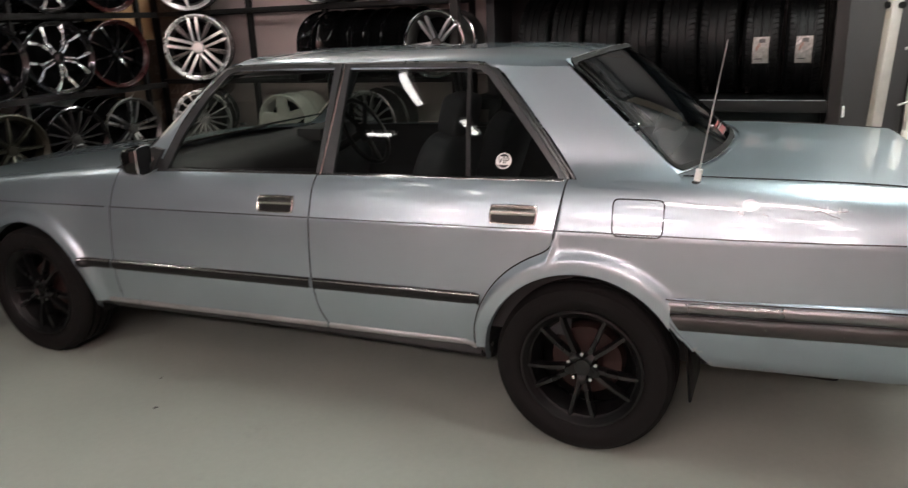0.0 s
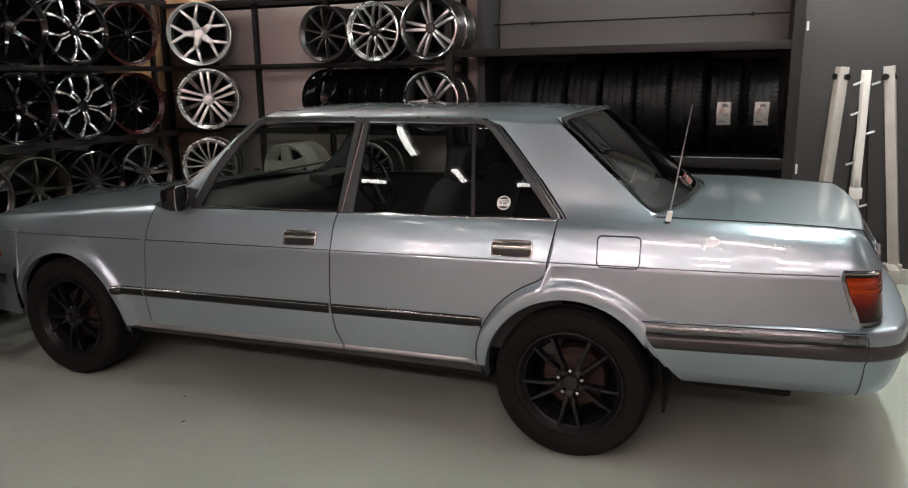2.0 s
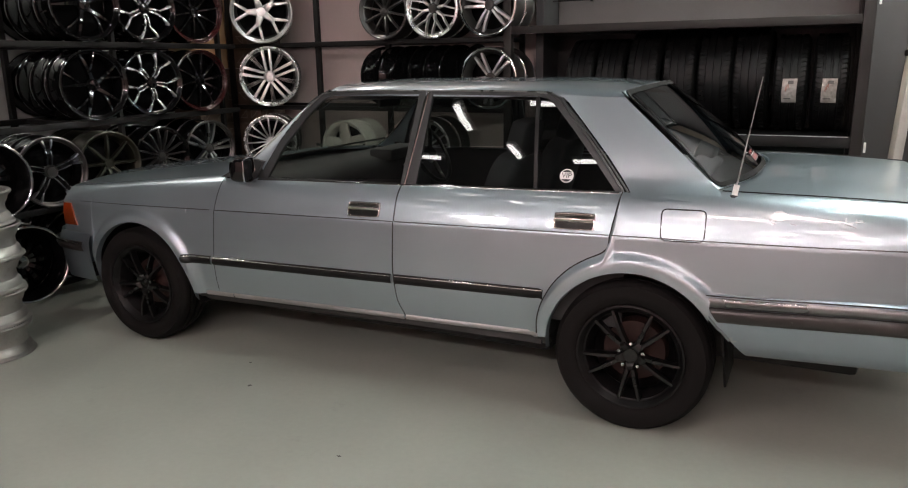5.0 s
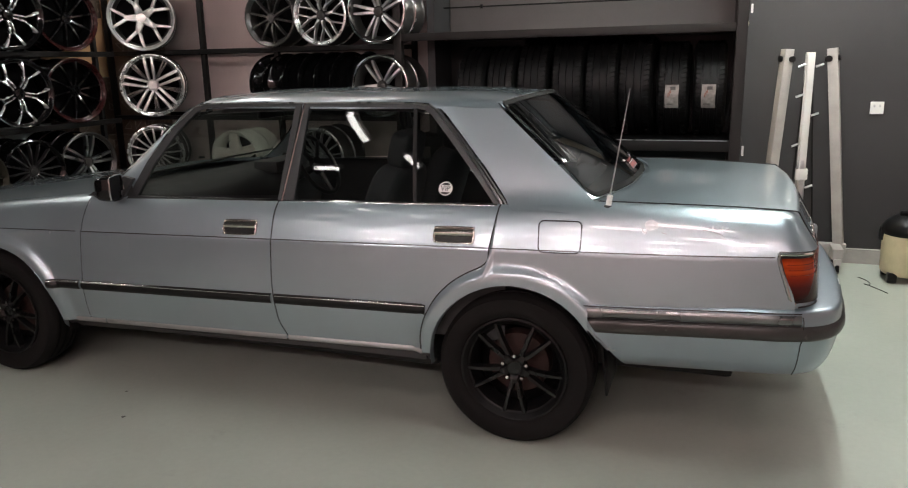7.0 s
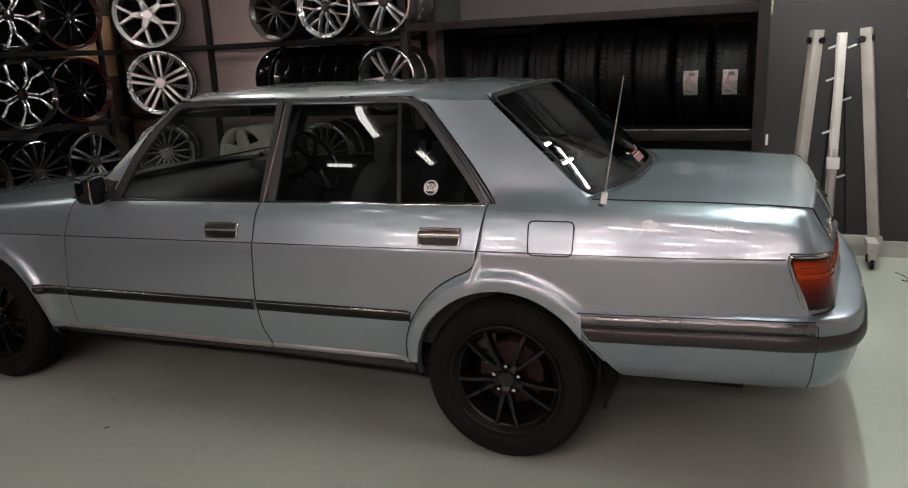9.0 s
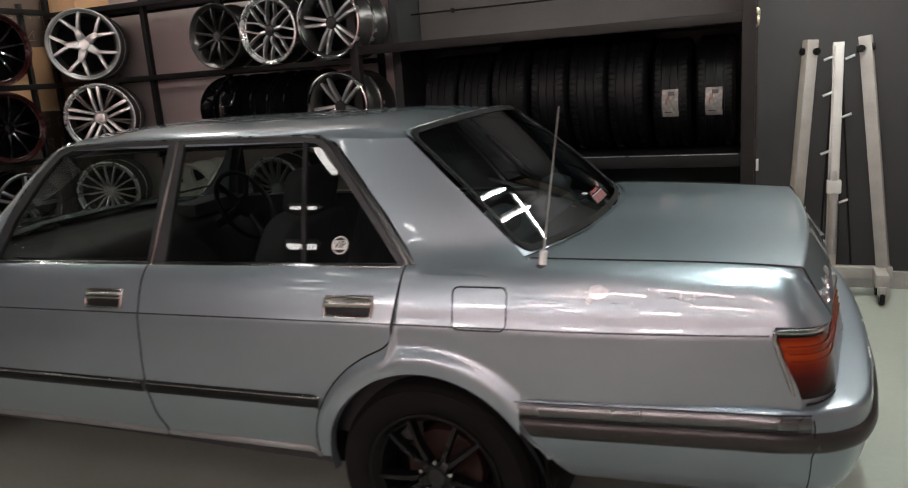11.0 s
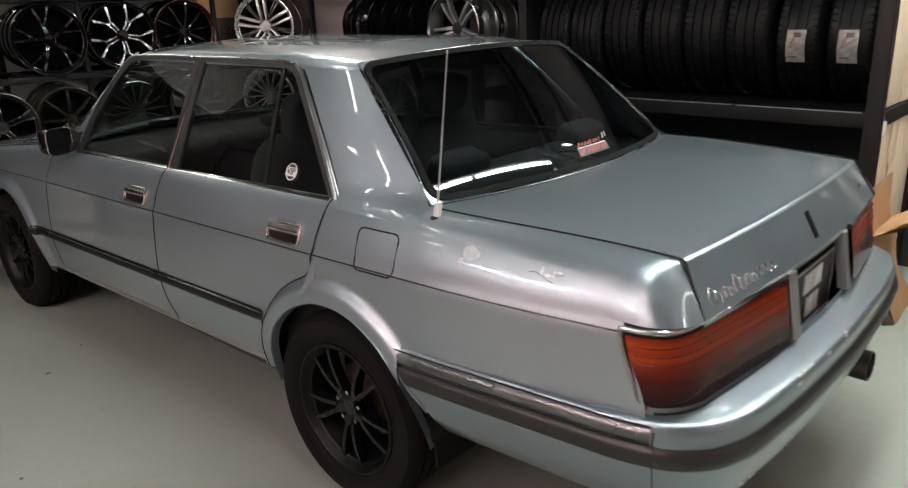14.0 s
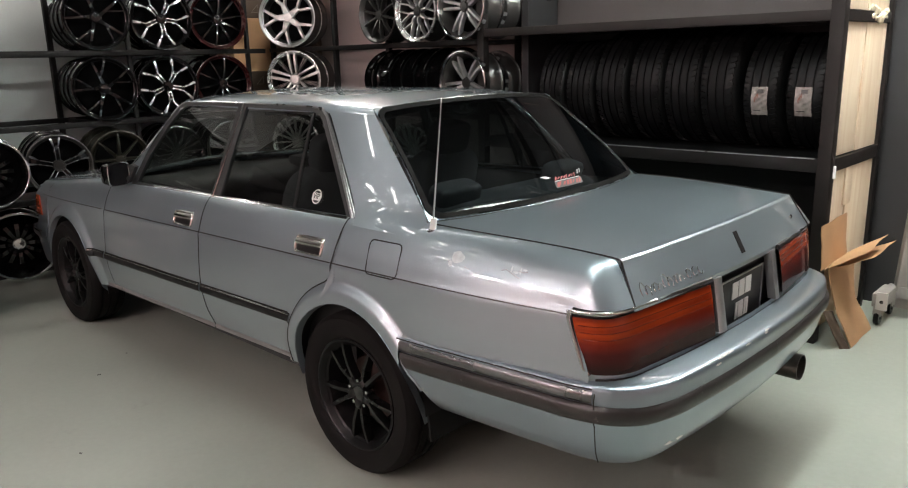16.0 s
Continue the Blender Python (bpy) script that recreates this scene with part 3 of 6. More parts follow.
def car_side(sg):
    near = sg < 0
    # front wing
    fender = bmesh.new()
    hx, hz = HUBS[1]
    xs = steps(-3.36, -3.103, 6, False) + steps(-3.10, -2.36, 30) + steps(-2.357, f_gap(0.5) - GAP, 6, False)

    def lo(x):
        if x <= -3.103:
            return flat_z(0.56, x)
        if x <= -2.36:
            return flat_z(max(arch(hx, hz, 0.37, x), 0.31), x)
        return 0.362
    columns(fender, [x for x in xs if x < -2.206] + [-2.205], lo, lambda x: 1.06, sg, 22, 0.0)
    rows(fender, steps(0.362, 1.06, 22, False), lambda s: -2.205, lambda s: f_gap(min(s, 1.0)) - GAP, sg, 3, 0.0)
    bmesh.ops.remove_doubles(fender, verts=fender.verts, dist=0.0015)
    wing = part("front_wing", fender, PAINT, CAR)
    lipm = bmesh.new()
    for (ax, az), a0, a1, par in ((HUBS[1], -8, 188, wing),):
        def lipf(u, v, ax=ax, az=az):
            a = radians(lerp(a0, a1, u))
            r = 0.371 - 0.006 * v
            x, z = ax + r * math.cos(a), az + r * math.sin(a)
            p = side(x, max(flat_z(z, x), 0.25), sg, 0.0025)
            return (p[0], p[1] - sg * 0.03 * v, z)
        grid(lipm, lipf, 40, 2)
    part("arch_lip", lipm, PAINT, wing)
    # front door
    fd = bmesh.new()
    rows(fd, SDOOR, lambda s: f_gap(s) + GAP, lambda s: b_gap(s) - GAP, sg, 14)
    door_f = part("front_door", fd, PAINT, CAR)
    rd = bmesh.new()
    rows(rd, SDOOR, lambda s: b_gap(s) + GAP, lambda s: r_gap(s) - GAP, sg, 14)
    door_r = part("rear_door", rd, PAINT, CAR)
    # rear quarter with the roof pillar
    q = bmesh.new()
    rx, rz = HUBS[0]
    xs = [-0.398, -0.394, -0.388, -0.38, -0.372, -0.366, -0.362] + steps(-0.358, 0.3575, 38) + [0.361]
    xs = [x for x in xs if x <= 0.30]

    def qlo(x):
        if x < -0.36:
            return 0.362
        return flat_z(max(arch(rx, rz, 0.362, x), 0.36), x)

    def qhi(x):
        return r_gap_z(x + GAP) if x < -0.072 - GAP else 1.03

    columns(q, [x for x in xs if x < -0.0770] + [-0.0755], qlo, qhi, sg, 12, 0.0)
    columns(q, [-0.0753] + [x for x in xs if x > -0.0753] + [0.302], qlo, lambda x: 1.0, sg, 30, 0.0)
    columns(q, steps(0.302, 0.90, 20, False), lambda x: flat_z(0.615 + 0.06 * (x - 0.30), x), lambda x: 0.852, sg, 16, 0.0)
    columns(q, steps(0.302, 0.90, 20, False), lambda x: 0.852, lambda x: 1.06, sg, 18, 0.0)
    # the corner over the tail lamp

    def corner(u, v):
        s = lerp(0.852, 1.06, v)
        fade = 1 - smooth(0.0, 0.6, u)
        join = (Vector(side(0.90, s, sg)) - Vector(corner_pt(0.0, s))) * fade if fade else Vector()
        return Vector(corner_pt(u, s)) + join

    def corner_pt(u, s):
        k = (py(0.852) - py(s)) / (py(0.852) - py(1.06))
        z = pz(s) + RAKE * 0.9 - smooth(0.86, 1.02, s) * lerp(0.0258, 0.033, u)
        k = lerp(k, float(np.interp(z, [0.871, 0.955, 0.978, 0.988], [0.0, 0.62, 0.84, 1.0])), smooth(0.40, 1.0, u))
        (bx, by), (tx, ty) = Q_BASE(u), Q_TOP(u)
        return (lerp(bx, tx, k), sg * lerp(by, ty, k), z)
    grid(q, corner, 18, 18)
    grid(q, lambda u, v: (lambda z: side(lerp(0.90, lerp(0.962, 1.030, smooth(0.87, 0.66, z) * 0.98), u), flat_z(z, 0.95), sg))(lerp(0.648, 0.872, v)), 6, 14)
    # pillar

    def pillar(u, v):
        z = lerp(0.970, 1.358, v)
        xa = np.interp(z, [0.955, 0.996, 1.125, 1.247, 1.339, 1.374], [-0.020, -0.043, -0.151, -0.267, -0.357, -0.405])
        t = (z - 1.017) / (1.379 - 1.017)
        xb = lerp(0.280, -0.146, t) + (0.05 * (max(0, -t)) if t < 0 else 0)
        ya = yg_f(z) + 0.004
        yb = lerp(0.686, 0.556, t) + (0.30 * max(0, -t))
        u2 = u
        bow = 0.007 * 4 * u * (1 - u) + 0.024 * max(0.0, (1.055 - z) / 0.085) ** 2
        return (lerp(xa, xb, u2), sg * (lerp(ya, yb, u) + bow), z)
    grid(q, pillar, 16, 20)
    bmesh.ops.remove_doubles(q, verts=q.verts, dist=0.002)
    quarter = part("rear_quarter_panel", q, PAINT, CAR)
    lipm = bmesh.new()

    def lipr(u, v):
        a = radians(lerp(-2, 184, u))
        r = 0.364 - 0.006 * v
        x, z = rx + r * math.cos(a), rz + r * math.sin(a)
        p = side(x, max(flat_z(z, x), 0.25), sg, 0.003)
        return (p[0], p[1] - sg * 0.03 * v, z)
    grid(lipm, lipr, 44, 2)
    part("arch_lip", lipm, PAINT, quarter)
    # dark panel gaps
    for gap, a, b, par in ((b_gap, 0.362, 1.0, door_f), (r_gap, 0.362, 1.0, door_r), (f_gap, 0.40, 1.0, wing)):
        bm = bmesh.new()
        line_on(bm, [(gap(s), s) for s in np.linspace(a, b, 60)], sg, side, 0.0032 if gap is not f_gap else 0.0022, -0.0006)
        part("panel_gap", bm, SEAM, par, "thin dark gap beside the door")
    # crease line: a thin dark strip paints the groove's shade along the flank
    for par, x0, x1 in ((wing, -3.2, -2.20), (door_f, -2.165, -1.105), (door_r, -1.093, -0.105), (quarter, -0.092, 0.950)):
        bm = bmesh.new()
        grid(bm, lambda u, v: side(lerp(x0, x1, u), 0.8265 + 0.0045 * v, sg, 0.0008), 24, 1)
        part("crease_shade", bm, STRIP, par, "thin dark strip for the shade in the styling groove")
    # side mouldings with their bright line
    for par, x0, x1 in ((wing, -2.392, -2.200), (door_f, -2.188, -1.108), (door_r, -1.092, -0.368)):
        bm = strip(bmesh.new(), ((x0, 0.561), (x1, 0.561)), 0.047, 0.001, sg, side, 0.011)
        mo = part("side_moulding", bm, BLACKTRIM, par, "black rubber side moulding with a bright line")
        bm = strip(bmesh.new(), ((x0 + 0.004, 0.5765), (x1 - 0.004, 0.5765)), 0.0075, 0.0085, sg, side, 0.003)
        part("bright_line", bm, CHROME, mo)
    # sill with its bright trim
    # the dark colour stands for the shade under the trim
    bm = bmesh.new()
    grid(bm, lambda u, v: side(lerp(-2.36, -0.372, u), lerp(0.30, 0.362, v), sg, -0.008 - 0.05 * (1 - v)), 30, 6, (0, -sg * 0.05, 0))
    sill = part("sill", bm, TRIM, CAR, "sill below the trim, its shade put into the dark colour")
    for x0, x1 in ((-2.285, -2.10), (-2.093, -1.066), (-1.056, -0.396)):
        bm = strip(bmesh.new(), ((x0, 0.368), (x1, 0.368)), 0.026, 0.0, sg, side, 0.008)
        part("sill_trim", bm, SATIN, sill, "worn bright sill trim")
    handle(door_f, -1.262, 0.875, sg)
    handle(door_r, -0.250, 0.875, sg)
    # windows
    for par, win, out_line, mid in ((door_f, WIN_F, WIN_F_OUT, (-1.45, 1.16)), (door_r, WIN_R, WIN_R_OUT, (-0.62, 1.16))):
        fr = part("window_frame", ring_on(bmesh.new(), out_line, win, sg, 0.004, 0.02), WINFRAME, par, "dark grey window frame")
        part("window_pane", pane_on(bmesh.new(), win, sg, -0.006), GLASS if par is door_f else DARKGLASS, par, "dark tinted side window").visible_shadow = False
    bm = bmesh.new()
    line_on(bm, WIN_F_OUT[2:7], sg, glassy, 0.004, 0.004)
    line_on(bm, WIN_R_OUT[1:4], sg, glassy, 0.004, 0.004)
    part("roof_gutter_trim", bm, DARKCHROME, CAR, "dull bright strip above the side windows")
    bm = bmesh.new()
    line_on(bm, WIN_R_OUT[3:], sg, glassy, 0.0065, 0.004)
    line_on(bm, [(-0.395, 1.358), (-0.284, 1.252), (-0.165, 1.124), (-0.060, 1.000), (-0.040, 0.968)], sg, glassy, 0.0045, 0.006)
    part("bright_window_trim", bm, DARKCHROME, CAR, "bright trim round the side windows")
    bm = bmesh.new()
    line_on(bm, [(-1.079, 0.955), (-1.035, 1.376)], sg, glassy, 0.0045, 0.007)
    part("pillar_trim", bm, CHROME, door_r)
    bm = bmesh.new()
    grid(bm, lambda u, v: side(lerp(-2.13, -0.085, u), 0.990 + 0.016 * v, sg, 0.004 * math.sin(math.pi * v)), 30, 4)
    part("belt_trim", bm, CHROME, CAR, "thin bright strip below the side windows")
    bm = bmesh.new()
    grid(bm, lambda u, v: glassy(lerp(-0.496, -0.445, 1 - v) + 0.016 * (u - 0.5), lerp(0.965, 1.356, v), sg, 0.001), 2, 10, (0, -sg * 0.01, 0))
    part("window_divider", bm, BLACKTRIM, door_r, "black divider bar of the rear window")
    # front pillar
    bm = bmesh.new()
    oz = [0.935, 1.039, 1.147, 1.282, 1.367, 1.390]
    of = spline(oz, [-2.150, -1.998, -1.874, -1.737, -1.628, -1.57])
    inf = spline(oz, [-1.93, -1.879, -1.822, -1.720, -1.628, -1.565])

    def apil(u, v):
        z = lerp(0.935, 1.388, v)
        return glassy(lerp(of(z), inf(z), u), z, sg, 0.006 - 0.02 * (1 - u) ** 2)
    grid(bm, apil, 6, 24)
    part("front_pillar", bm, PAINT, CAR)
    bm = bmesh.new()
    line_on(bm, [(of(z), z) for z in np.linspace(0.96, 1.38, 14)], sg, glassy, 0.006, -0.01)
    part("windscreen_trim", bm, CHROME, CAR, "bright strip along the windscreen pillar")
    bm = bmesh.new()
    pts = [(-2.12, 0.952), (-1.92, 1.02), (-1.875, 0.955)]
    vs = [bm.verts.new(glassy(x, z, sg, 0.008)) for x, z in pts]
    bm.faces.new(vs)
    part("mirror_base", bm, TRIM, door_f, "black triangular mirror base")
    # door mirror
    bm = bmesh.new()
    m = Matrix.Translation((-1.955, sg * 0.838, 1.004)) @ Matrix.Rotation(radians(-sg * 16), 4, "Z")
    grid(bm, lambda u, v: m @ Vector((0.035 - 0.085 * math.sin(math.pi * v / 2) ** 0.8, 0, 0)) + m.to_3x3() @ Vector((0, 0.066 * math.cos(math.pi * v / 2) ** 0.35 * math.cos(2 * math.pi * u) / max(abs(math.cos(2 * math.pi * u)), abs(math.sin(2 * math.pi * u))) ** 0.75, 0.060 * math.cos(math.pi * v / 2) ** 0.35 * math.sin(2 * math.pi * u) / max(abs(math.cos(2 * math.pi * u)), abs(math.sin(2 * math.pi * u))) ** 0.75)), 36, 12)
    dm = part("door_mirror", bm, GLOSSBLACK, CAR, "glossy black door mirror with a bright rim")
    bm = bmesh.new()
    ps = [m @ Vector((0.036, 0.066 * math.cos(a) / max(abs(math.cos(a)), abs(math.sin(a))) ** 0.75, 0.060 * math.sin(a) / max(abs(math.cos(a)), abs(math.sin(a))) ** 0.75)) for a in np.linspace(0, 2 * math.pi, 37)]
    tube(bm, ps, 0.0035, 6)
    part("mirror_rim", bm, CHROME, dm)
    bm = bmesh.new()
    bm.faces.new([bm.verts.new(p - m.to_3x3() @ Vector((0.006, 0, 0))) for p in ps[:-1]])
    part("mirror_glass", bm, DARKREFLECT, dm, "mirror glass, its dark reflection put into the colour")
    bm = bmesh.new()
    sail = [(-2.150, 0.768, 0.950), (-1.930, 0.772, 0.950), (-1.895, 0.738, 1.035), (-1.950, 0.734, 1.045), (-2.080, 0.750, 0.990)]
    va, vb = [bm.verts.new((x, sg * (y + 0.010), z)) for x, y, z in sail], [bm.verts.new((x, sg * (y - 0.012), z)) for x, y, z in sail]
    bm.faces.new(va)
    for i in range(len(sail)):
        j = (i + 1) % len(sail)
        bm.faces.new((va[i], va[j], vb[j], vb[i]))
    part("mirror_sail", bm, TRIM, dm, "black corner trim at the mirror's foot")
    part("mirror_arm", boxed(-1.99, -1.94, sg * 0.73, sg * 0.80, 0.955, 0.985, 0.008), TRIM, dm)
    # tail lamp round the corner
    def lamp_pt(u, v, out=0.0):
        z = lerp(0.676, 0.864, v)
        u0 = lerp(0.085, 0.0, smooth(0.0, 1.0, v) * 0.5 + 0.5 * v) + 0.035 * max(0.0, 1 - v / 0.16) ** 2 + 0.006 * max(0.0, (v - 0.90) / 0.10) ** 2
        uu = lerp(u0, 1.0, u)
        x, y = PATH_LAMP(uu)
        e = 0.01
        x2, y2 = PATH_LAMP(min(uu + e, 1.0))
        x1, y1 = PATH_LAMP(max(uu - e, 0.0))
        dx, dy = x2 - x1, y2 - y1
        L = math.hypot(dx, dy) or 1
        lean = -0.03 * (z - 0.676) / 0.19 * smooth(0.1, 0.35, uu)
        return Vector((x - dy / L * out + lean + 0.012, sg * (y + dx / L * out), z))
    lamp = bmesh.new()
    grid(lamp, lambda u, v: lamp_pt(u, v, -0.012), 40, 8)
    tl = part("tail_lamp", lamp, TRIM, CAR, "wide red and amber wrap-around tail lamp")
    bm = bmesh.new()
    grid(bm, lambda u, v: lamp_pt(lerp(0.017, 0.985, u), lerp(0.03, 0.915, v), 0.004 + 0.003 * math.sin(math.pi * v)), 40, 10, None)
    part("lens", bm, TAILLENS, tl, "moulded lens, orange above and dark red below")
    for i, w in ((0, 0.97), (1, 0.97), (2, 0.97)):
        bm = bmesh.new()
        v = 0.795 - 0.105 * i
        ps = [lamp_pt(u, v, 0.0055 + 0.003 * math.sin(math.pi * (v - 0.05) / 0.89)) for u in np.linspace(0.04, w, 34)]
        tube(bm, ps, 0.0015, 5)
        part("lens_rib", bm, DARKLENS, tl, "thin dark rib across the lens")
    bm = bmesh.new()
    ps = [lamp_pt(0, v, 0.006) for v in np.linspace(0.02, 1, 10)] + [lamp_pt(u, 1.0, 0.008) for u in np.linspace(0.012, 0.52, 20)]
    tube(bm, ps, 0.0065, 8)
    part("lamp_trim", bm, LAMPCHROME, tl, "bright lamp surround")
    bm = bmesh.new()
    ps = [lamp_pt(u, 0.985, 0.002) for u in np.linspace(0.02, 1.0, 30)]
    tube(bm, ps, 0.009, 6)
    part("lamp_seal", bm, TRIM, tl)
    bm = bmesh.new()
    grid(bm, lambda u, v: (1.160 - 0.030 * v + 0.005 * u + 0.004 * math.sin(math.pi * u), sg * lerp(0.250, 0.204, u), lerp(0.682, 0.858, v)), 6, 8, (-0.03, 0, 0))
    part("lamp_end_trim", bm, SATIN, tl, "silver end strip beside the number plate")
    # mud flaps and wheel wells
    for wx, flap in ((0.0, 0.375), (-2.73, 0.375)):
        bm = bmesh.new()
        hz2 = 0.325
        def well(u, v):
            a = radians(lerp(4, 176, u))
            r = 0.385
            return (wx + r * math.cos(a), sg * lerp(0.83, 0.50, v), hz2 + r * math.sin(a))
        grid(bm, well, 24, 2)
        vs = [bm.verts.new((wx + 0.385 * math.cos(radians(a)), sg * 0.50, hz2 + 0.385 * math.sin(radians(a)))) for a in range(4, 177, 4)]
        bm.faces.new(vs)
        part("wheel_well", bm, BLACKTRIM, CAR)
        flap_m = Matrix.Translation((wx + 0.352, 0, 0.44)) @ Matrix.Rotation(radians(-6), 4, "Y")
        part("mud_flap", boxed(-0.005, 0.005, sg * 0.52, sg * 0.80, -0.20, 0.03, 0.003, m=flap_m), RUBBER, CAR, "black rubber mud flap")


for sgn in (-1, 1):
    car_side(sgn)


# ---- roof, glass, bonnet, boot ----
ROOF_Y = [-0.572, -0.566, -0.550, -0.515, -0.44, -0.28, 0.0, 0.28, 0.44, 0.515, 0.550, 0.566, 0.572]
ROOF_Z = [1.355, 1.372, 1.386, 1.398, 1.408, 1.419, 1.425, 1.419, 1.408, 1.398, 1.386, 1.372, 1.355]
roof_k = list(range(13))
ry_f, rz_f = spline(roof_k, ROOF_Y), spline(roof_k, ROOF_Z)


def roof(u, v):
    k = v * 12
    y, z = ry_f(k), rz_f(k)
    t = (y + 0.56) / 1.12
    x0 = -1.60 - 0.10 * (1 - min(1, (y / 0.566)) ** 2)
    x1 = -0.128 + 0.055 * (1 - min(1.0, abs(y) / 0.556) ** 2) - (0.0 if z > 1.372 else (1.372 - z) * -0.9)
    x = lerp(x0, x1, u)
    drop = 0.020 * smooth(0.72, 1.0, u) ** 1.5 + 0.018 * smooth(0.22, 0.0, u) ** 1.5
    mid = 1 if z > 1.38 else smooth(1.355, 1.38, z)
    return (x, y * (1 - 0.018 * (u - 0.5) ** 2), z - drop * mid * 1.0)


bm = bmesh.new()
grid(bm, roof, 40, 48)
part("roof", bm, PAINT, CAR)


def screen(bm, top, bot, nu=20, nv=14, bow=0.0):
    def f(u, v):
        a, b = Vector(bot(u)), Vector(top(u))
        p = a.lerp(b, v)
        return p + Vector((bow * 4 * v * (1 - v), 0, bow * 4 * v * (1 - v)))
    grid(bm, f, nu, nv)
    return bm


def rtop(u):
    y = lerp(-0.558, 0.558, u)
    return (-0.137 + 0.060 * (1 - (y / 0.556) ** 2) if abs(y) < 0.556 else -0.137, y, 1.378 + 0.026 * (1 - (2 * u - 1) ** 2))


def rbot(u):
    y = lerp(-0.684, 0.684, u)
    return (0.280 + 0.125 * (1 - abs(2 * u - 1) ** 2.2), y, 1.008 + 0.004 * (1 - (2 * u - 1) ** 2))


rw = part("rear_window", screen(bmesh.new(), rtop, rbot, bow=0.010), REARGLASS, CAR, "dark tinted rear window")
rw.visible_shadow = False


def rwpt(u, v, out=0.0):
    a, b = Vector(rbot(u)), Vector(rtop(u))
    k = 0.010 * 4 * v * (1 - v)
    return a.lerp(b, v) + Vector((k, 0, k)) + Vector((0.66, 0, 0.75)) * out


def rw_loop(inset, r, n=9):
    """A rounded outline on the rear window, inset metres inside its border."""
    w, h = 1.25, 0.52
    out = []
    for cu, cv, a0 in ((1, 0, -90), (1, 1, 0), (0, 1, 90), (0, 0, 180)):
        cx = (w - inset - r) if cu else inset + r
        cy = (h - inset - r) if cv else inset + r
        for k in range(n + 1):
            a = radians(a0 + 90 * k / n)
            out.append(((cx + r * math.cos(a)) / w, (cy + r * math.sin(a)) / h))
        nxt = {(1, 0): (1, 1), (1, 1): (0, 1), (0, 1): (0, 0), (0, 0): (1, 0)}[(cu, cv)]
        nx = (w - inset - r) if nxt[0] else inset + r
        ny = (h - inset - r) if nxt[1] else inset + r
        a = radians(a0 + 90)
        for k in range(1, 12):
            out.append((lerp(cx, nx, k / 12) / w + r * math.cos(a) / w, lerp(cy, ny, k / 12) / h + r * math.sin(a) / h))
    return out


def rw_band(outer, inner, out, lift=0.0):
    bm = bmesh.new()
    va, vb = [bm.verts.new(rwpt(u, v, out)) for u, v in outer], [bm.verts.new(rwpt(u, v, out + lift)) for u, v in inner]
    for i in range(len(va)):
        j = (i + 1) % len(va)
        bm.faces.new((va[i], va[j], vb[j], vb[i]))
    return bm


part("window_surround", rw_band(rw_loop(-0.001, 0.002), rw_loop(0.001, 0.054), 0.0030), PAINT, rw, "painted body round the rear window")
part("window_trim", rw_band(rw_loop(0.001, 0.054), rw_loop(0.005, 0.050), 0.0055, -0.003), BANDMETAL, rw, "bright strip round the rear window")
part("window_seal", rw_band(rw_loop(0.005, 0.050), rw_loop(0.024, 0.042), 0.0060, -0.004), SEAL, rw, "black rubber seal")


def wtop(u):
    y = lerp(-0.560, 0.560, u)
    return (-1.60 - 0.10 * (1 - (2 * u - 1) ** 2), y, 1.368 + 0.030 * (1 - (2 * u - 1) ** 2))


def wbot(u):
    y = lerp(-0.735, 0.735, u)
    return (-2.13 - 0.17 * (1 - (2 * u - 1) ** 2), y, 0.948 + 0.012 * (1 - (2 * u - 1) ** 2))


part("windscreen", screen(bmesh.new(), wtop, wbot, bow=-0.0), GLASS, CAR, "tinted windscreen").visible_shadow = False


def bonnet(u, v):
    x = lerp(-3.38, -2.14, u) - 0.17 * u * (1 - (2 * v - 1) ** 2) - 0.04 * (1 - u) * (1 - (2 * v - 1) ** 2)
    yy = side(min(max(x, -3.36), -2.16), 1.06, 1)
    y = lerp(-1, 1, v) * (yy[1] - 0.003)
    return (x, y, side(max(lerp(-3.36, -2.16, u), -3.36), 1.06, 1)[2] + 0.035 * (1 - (2 * v - 1) ** 2) + 0.001)


bm = bmesh.new()
grid(bm, bonnet, 24, 24, (0, 0, -0.02))
part("bonnet", bm, PAINT, CAR)
bm = bmesh.new()
grid(bm, lambda u, v: (lerp(-2.33, -2.05, u), lerp(-0.73, 0.73, v), 0.935 - 0.02 * u), 6, 8)
part("cowl", bm, TRIM, CAR)
for wy in (-0.25, 0.30):
    bm = rod(bmesh.new(), (-2.22, wy, 0.985), (-2.10, wy + 0.50, 1.00), 0.006, 6)
    part("wiper", bm, TRIM, CAR)
for wy in (-0.36, 0.36):
    part("washer_jet", boxed(-2.36, -2.33, wy - 0.012, wy + 0.012, 0.985, 1.0, 0.004), TRIM, CAR)


# boot lid: a top sheet that turns down into the rear face
ZB = side(1.016, 1.06, 1)[2]


